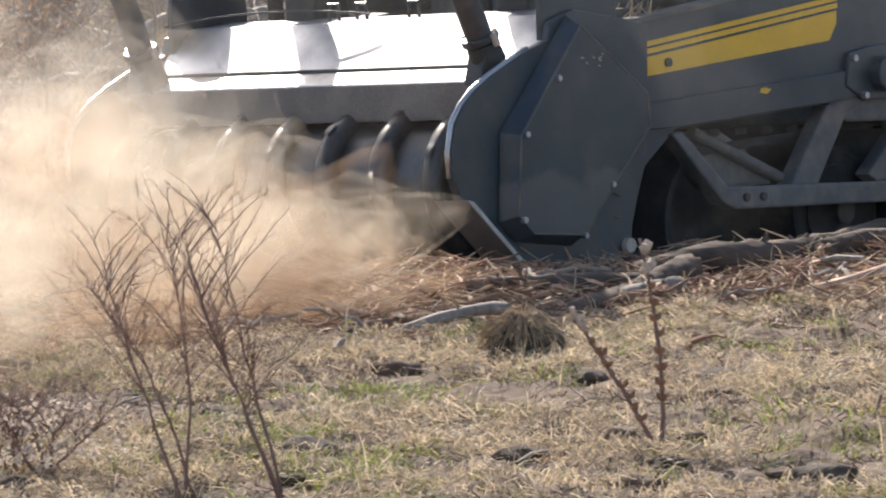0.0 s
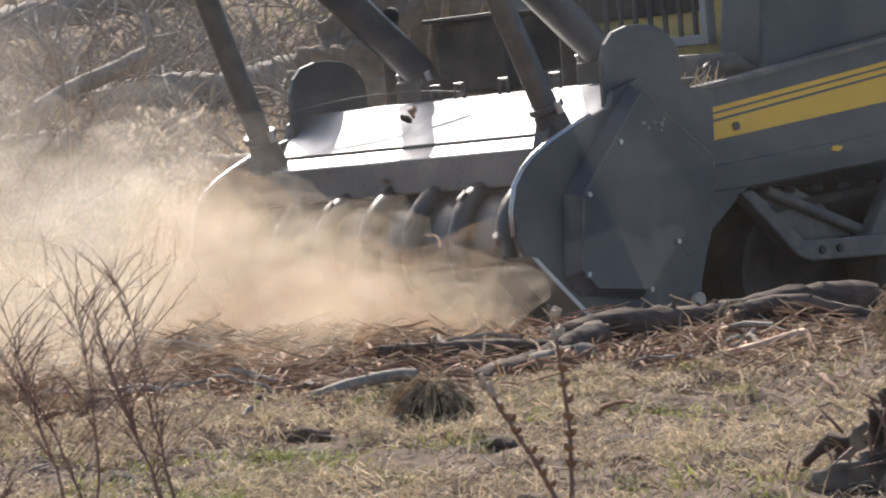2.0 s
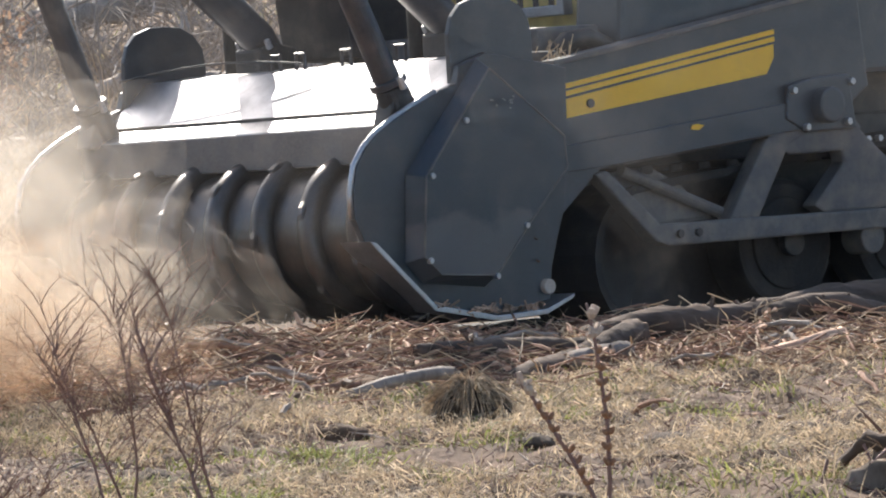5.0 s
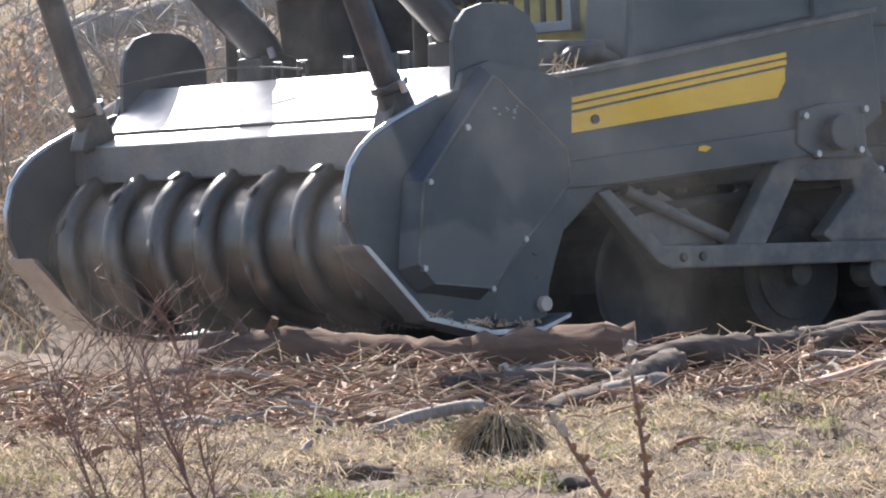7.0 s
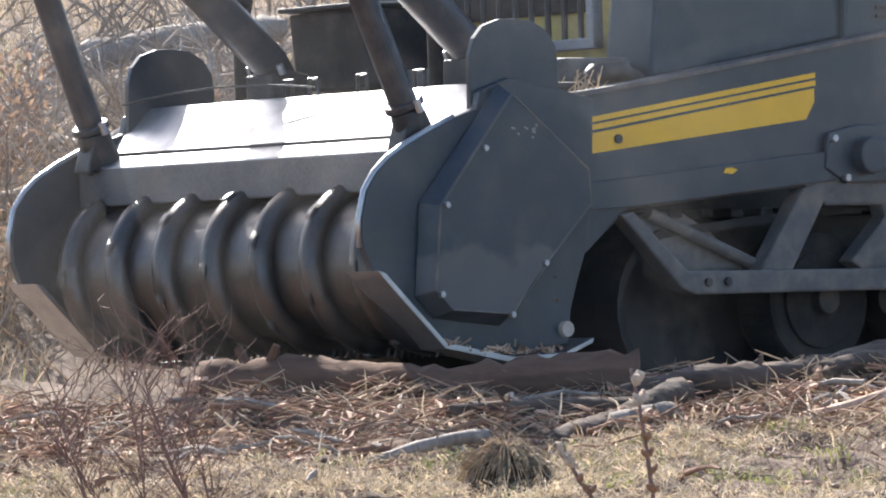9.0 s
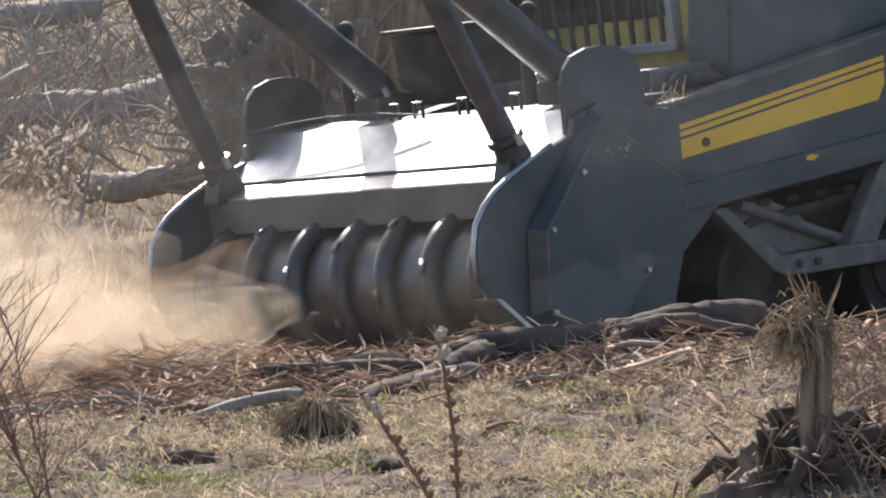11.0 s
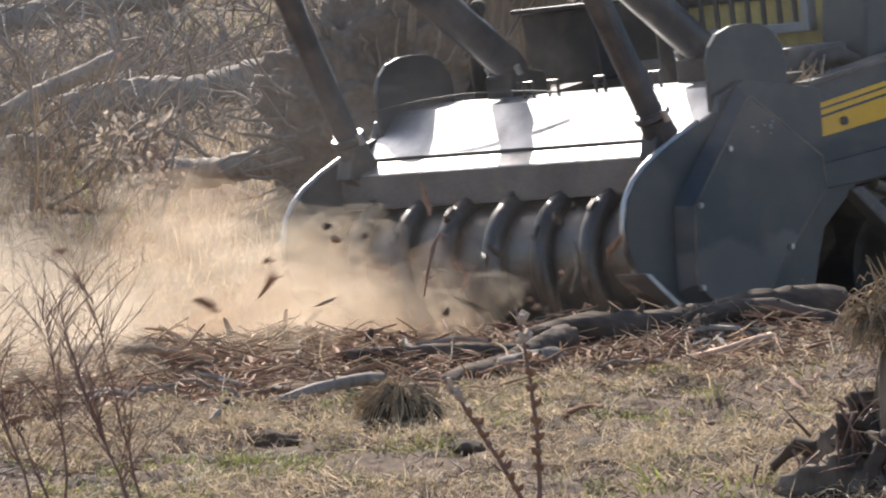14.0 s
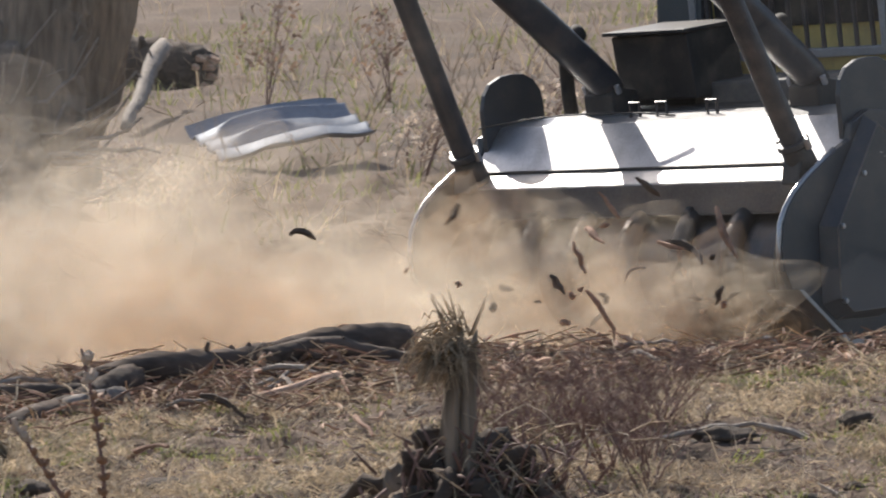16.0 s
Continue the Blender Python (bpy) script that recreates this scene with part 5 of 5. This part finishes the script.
def build_drift():
    """The thin, tall dust that hangs in the air before the machine."""
    drift = tagged(empty("drifting_dust"), "thin pale dust drifting up from the worked ground", "dust")
    rng = random.Random(221)
    shapes = [puff_mesh(50 + i, DUST_TALL) for i in range(4)]
    for i in range(30):
        p = new("puff", shapes[i % 4])
        p.parent = drift
        u = rng.random()
        r = rng.uniform(0.22, 0.40) + 0.12 * u
        p.location = (1.0 + 3.4 * u, rng.uniform(-0.9, 0.9), 0.1 + rng.random() * (0.45 + 0.95 * u))
        p.scale = (r * 1.3, r * 1.0, r)
        p.rotation_euler = (rng.uniform(-0.4, 0.4), rng.uniform(-0.5, 0.3), rng.uniform(0, 6.283))
    return drift


dust_cloud = build_dust()
drifting_dust = build_drift()
dust_haze = build_haze()
# how the cloud has blown: seconds, metres ahead of the drum, metres up, metres downhill
DUST_DRIFT = [(0, 0.0, 0.05, 1.7), (1, 0.1, 0.03, 1.6), (1.5, 0.0, 0.0, 1.4), (2.5, 0.0, 0.10, 2.3), (3, 0.1, 0.12, 2.8), (3.5, 0.3, 0.10, 2.6), (4, 0.6, 0.08, 2.3), (4.5, 0.7, 0.08, 2.1), (5.2, 0.7, 0.08, 2.0), (7.3, 6.4, 0.1, 1.6), (9.2, 6.6, 0.1, 0.8), (11.3, 0.4, 0.02, 1.0), (12, 0.7, 0.02, 1.1), (12.5, 1.2, 0.05, 1.1), (13, 1.9, 0.08, 0.9), (13.5, 1.9, 0.06, 0.7), (13.9, 0.7, -0.03, 0.5), (14.5, 0.1, -0.02, 0.4), (16, 0.0, 0.0, 0.4)]
TALL_DRIFT = [(0, -0.3, 0.0, 0.8), (1, 0.0, 0.0, 0.8), (2.1, 0.0, 0.0, 0.8), (3, 0.3, 0.0, 0.8), (3.5, -0.2, 0.0, 0.8), (4, -0.3, 0.0, 0.8), (4.5, -0.3, 0.0, 0.8), (5.2, -0.3, 0.0, 0.8), (7.3, 5.0, 0.1, 0.3), (9.2, 5.0, 0.1, 0.3), (11.3, 0.5, 0.0, 0.3), (12, -0.1, 0.0, 0.3), (12.5, -0.2, 0.15, 0.3), (13, 0.8, 0.0, 0.3), (13.5, 1.5, 0.0, 0.3), (14, 1.6, 0.0, 0.3), (14.5, 1.6, -0.1, 0.2), (16, 1.9, -0.1, 0.1)]


def between(rows, t):
    for a, b in zip(rows, rows[1:]):
        if a[0] <= t <= b[0]:
            k = (t - a[0]) / (b[0] - a[0])
            return [p + (q - p) * k for p, q in zip(a, b)]
    return list(rows[-1])


def machine_at(t):
    _, x, y, z, yaw, pitch, roll, curl = between(MACHINE_PATH, t)
    return pose(x, y, z, roll, pitch, yaw)


def chip(seed):
    rng = random.Random(seed)
    l, r = rng.choice((0.025, 0.03, 0.04, 0.05, 0.07, 0.09, 0.12, 0.16, 0.22)), rng.uniform(0.006, 0.014)
    pts = bend((-l / 2, 0, 0), (l / 2, 0, 0), (0, 0, rng.uniform(0, 0.2) * l), 4, r * 0.6, rng)
    v, f = tube_data(pts, [r * 0.5, r, r * 1.1, r * 0.8, r * 0.3], 5, jitter=0.3, rng=rng)
    return tagged(raw_mesh("flying_chip", v, f, [BARK, SPLINTER, SPLINTER, BARK][seed % 4]), "jagged brown wood chip thrown from the drum", "wood chip", "flying chips")


def chip_flight(seed, start):
    """Rows of one chip: carried in the drum chamber, thrown, tumbling, then at rest."""
    rng = random.Random(seed + 500)
    seat = Vector((-0.22, rng.uniform(0.35, 0.9), rng.uniform(0.12, 0.5)))
    rows = [(t, Matrix.Translation(machine_at(t) @ seat)) for t in [r[0] for r in MACHINE_PATH] if t < start - 0.16]
    m = machine_at(start)
    p = m @ Vector((0.30, seat.y, rng.uniform(0.02, 0.25)))
    rows.append((start - 0.12, Matrix.Translation(machine_at(start - 0.12) @ Vector((-0.20, seat.y, 0.03)))))
    speed = rng.uniform(1.8, 5.5)
    vel = m.to_3x3() @ Vector((speed, rng.uniform(1.0, 3.0), rng.uniform(1.3, 3.3)))
    spin = Vector([rng.uniform(-1, 1) for _ in range(3)]).normalized()
    step, t, turn = 0.1, 0.0, rng.uniform(0, 80)
    while start + t <= 16.0 and t < 1.6:
        q = p + vel * t + Vector((0, 0, -4.0)) * t * t
        floor = lie(q.x, q.y) + 0.02
        if t > 0 and q.z < floor:
            q.z = floor
            rows.append((start + t, Matrix.Translation(q) @ Matrix.Rotation(radians(turn), 4, spin)))
            break
        rows.append((start + t, Matrix.Translation(q) @ Matrix.Rotation(radians(turn), 4, spin)))
        t += step
        turn += 55
    if rows[-1][0] < 15.99:
        rows.append((16.0, rows[-1][1]))
    return rows


rng = random.Random(211)
FLIGHTS = [(chip(i), 13.3 + 2.65 * i / 230) for i in range(230)] + [(chip(300 + i), 1.0 + 2.1 * i / 40) for i in range(40)] + [(chip(400 + i), 10.9 + 1.2 * i / 12) for i in range(12)]

def motions():
    walk(machine, [(t, pose(x, y, z, roll, pitch, yaw)) for t, x, y, z, yaw, pitch, roll, curl in MACHINE_PATH])
    hinge = Matrix.Translation((-0.38, 0, 0.30))
    walk(head, [(t, hinge @ pose(0, 0, 0, 0, curl, 0) @ hinge.inverted()) for t, x, y, z, yaw, pitch, roll, curl in MACHINE_PATH])
    turn = Matrix.Translation(DRUM_AT)
    walk(drum, [(0.1 * i, turn @ pose(0, 0, 0, 0, 55 * i, 0)) for i in range(161)])
    for cloud, drift in ((dust_cloud, DUST_DRIFT), (drifting_dust, TALL_DRIFT)):
        rows = []
        for t in sorted({r[0] for r in MACHINE_PATH} | {r[0] for r in drift}):
            _, ahead, up, down = between(drift, t)
            _, x, y, z, yaw, pitch, roll, curl = between(MACHINE_PATH, t)
            rows.append((t, pose(x, y - down, max(z, -0.2) + up, 0, 0, yaw) @ pose(ahead, 0, 0, 0, 0, 0)))
        walk(cloud, rows)
    walk(dust_haze, [(0, pose(0, 0, 0)), (16, pose(-0.5, 0, 0.06))])
    at = mulched_log.location.copy()
    spots = [(0, (0.35, 0.50, -0.15)), (5.2, (0.35, 0.50, -0.15)), (7.2, (0, 0, 0)), (9.2, (0, 0, 0)), (11.0, (2.0, 3.0, -0.25)), (16, (2.0, 3.0, -0.25))]
    walk(mulched_log, [(t, Matrix.Translation(at + Vector(d))) for t, d in spots])
    for i, (ob, start) in enumerate(FLIGHTS):
        walk(ob, chip_flight(i, start))


motions()
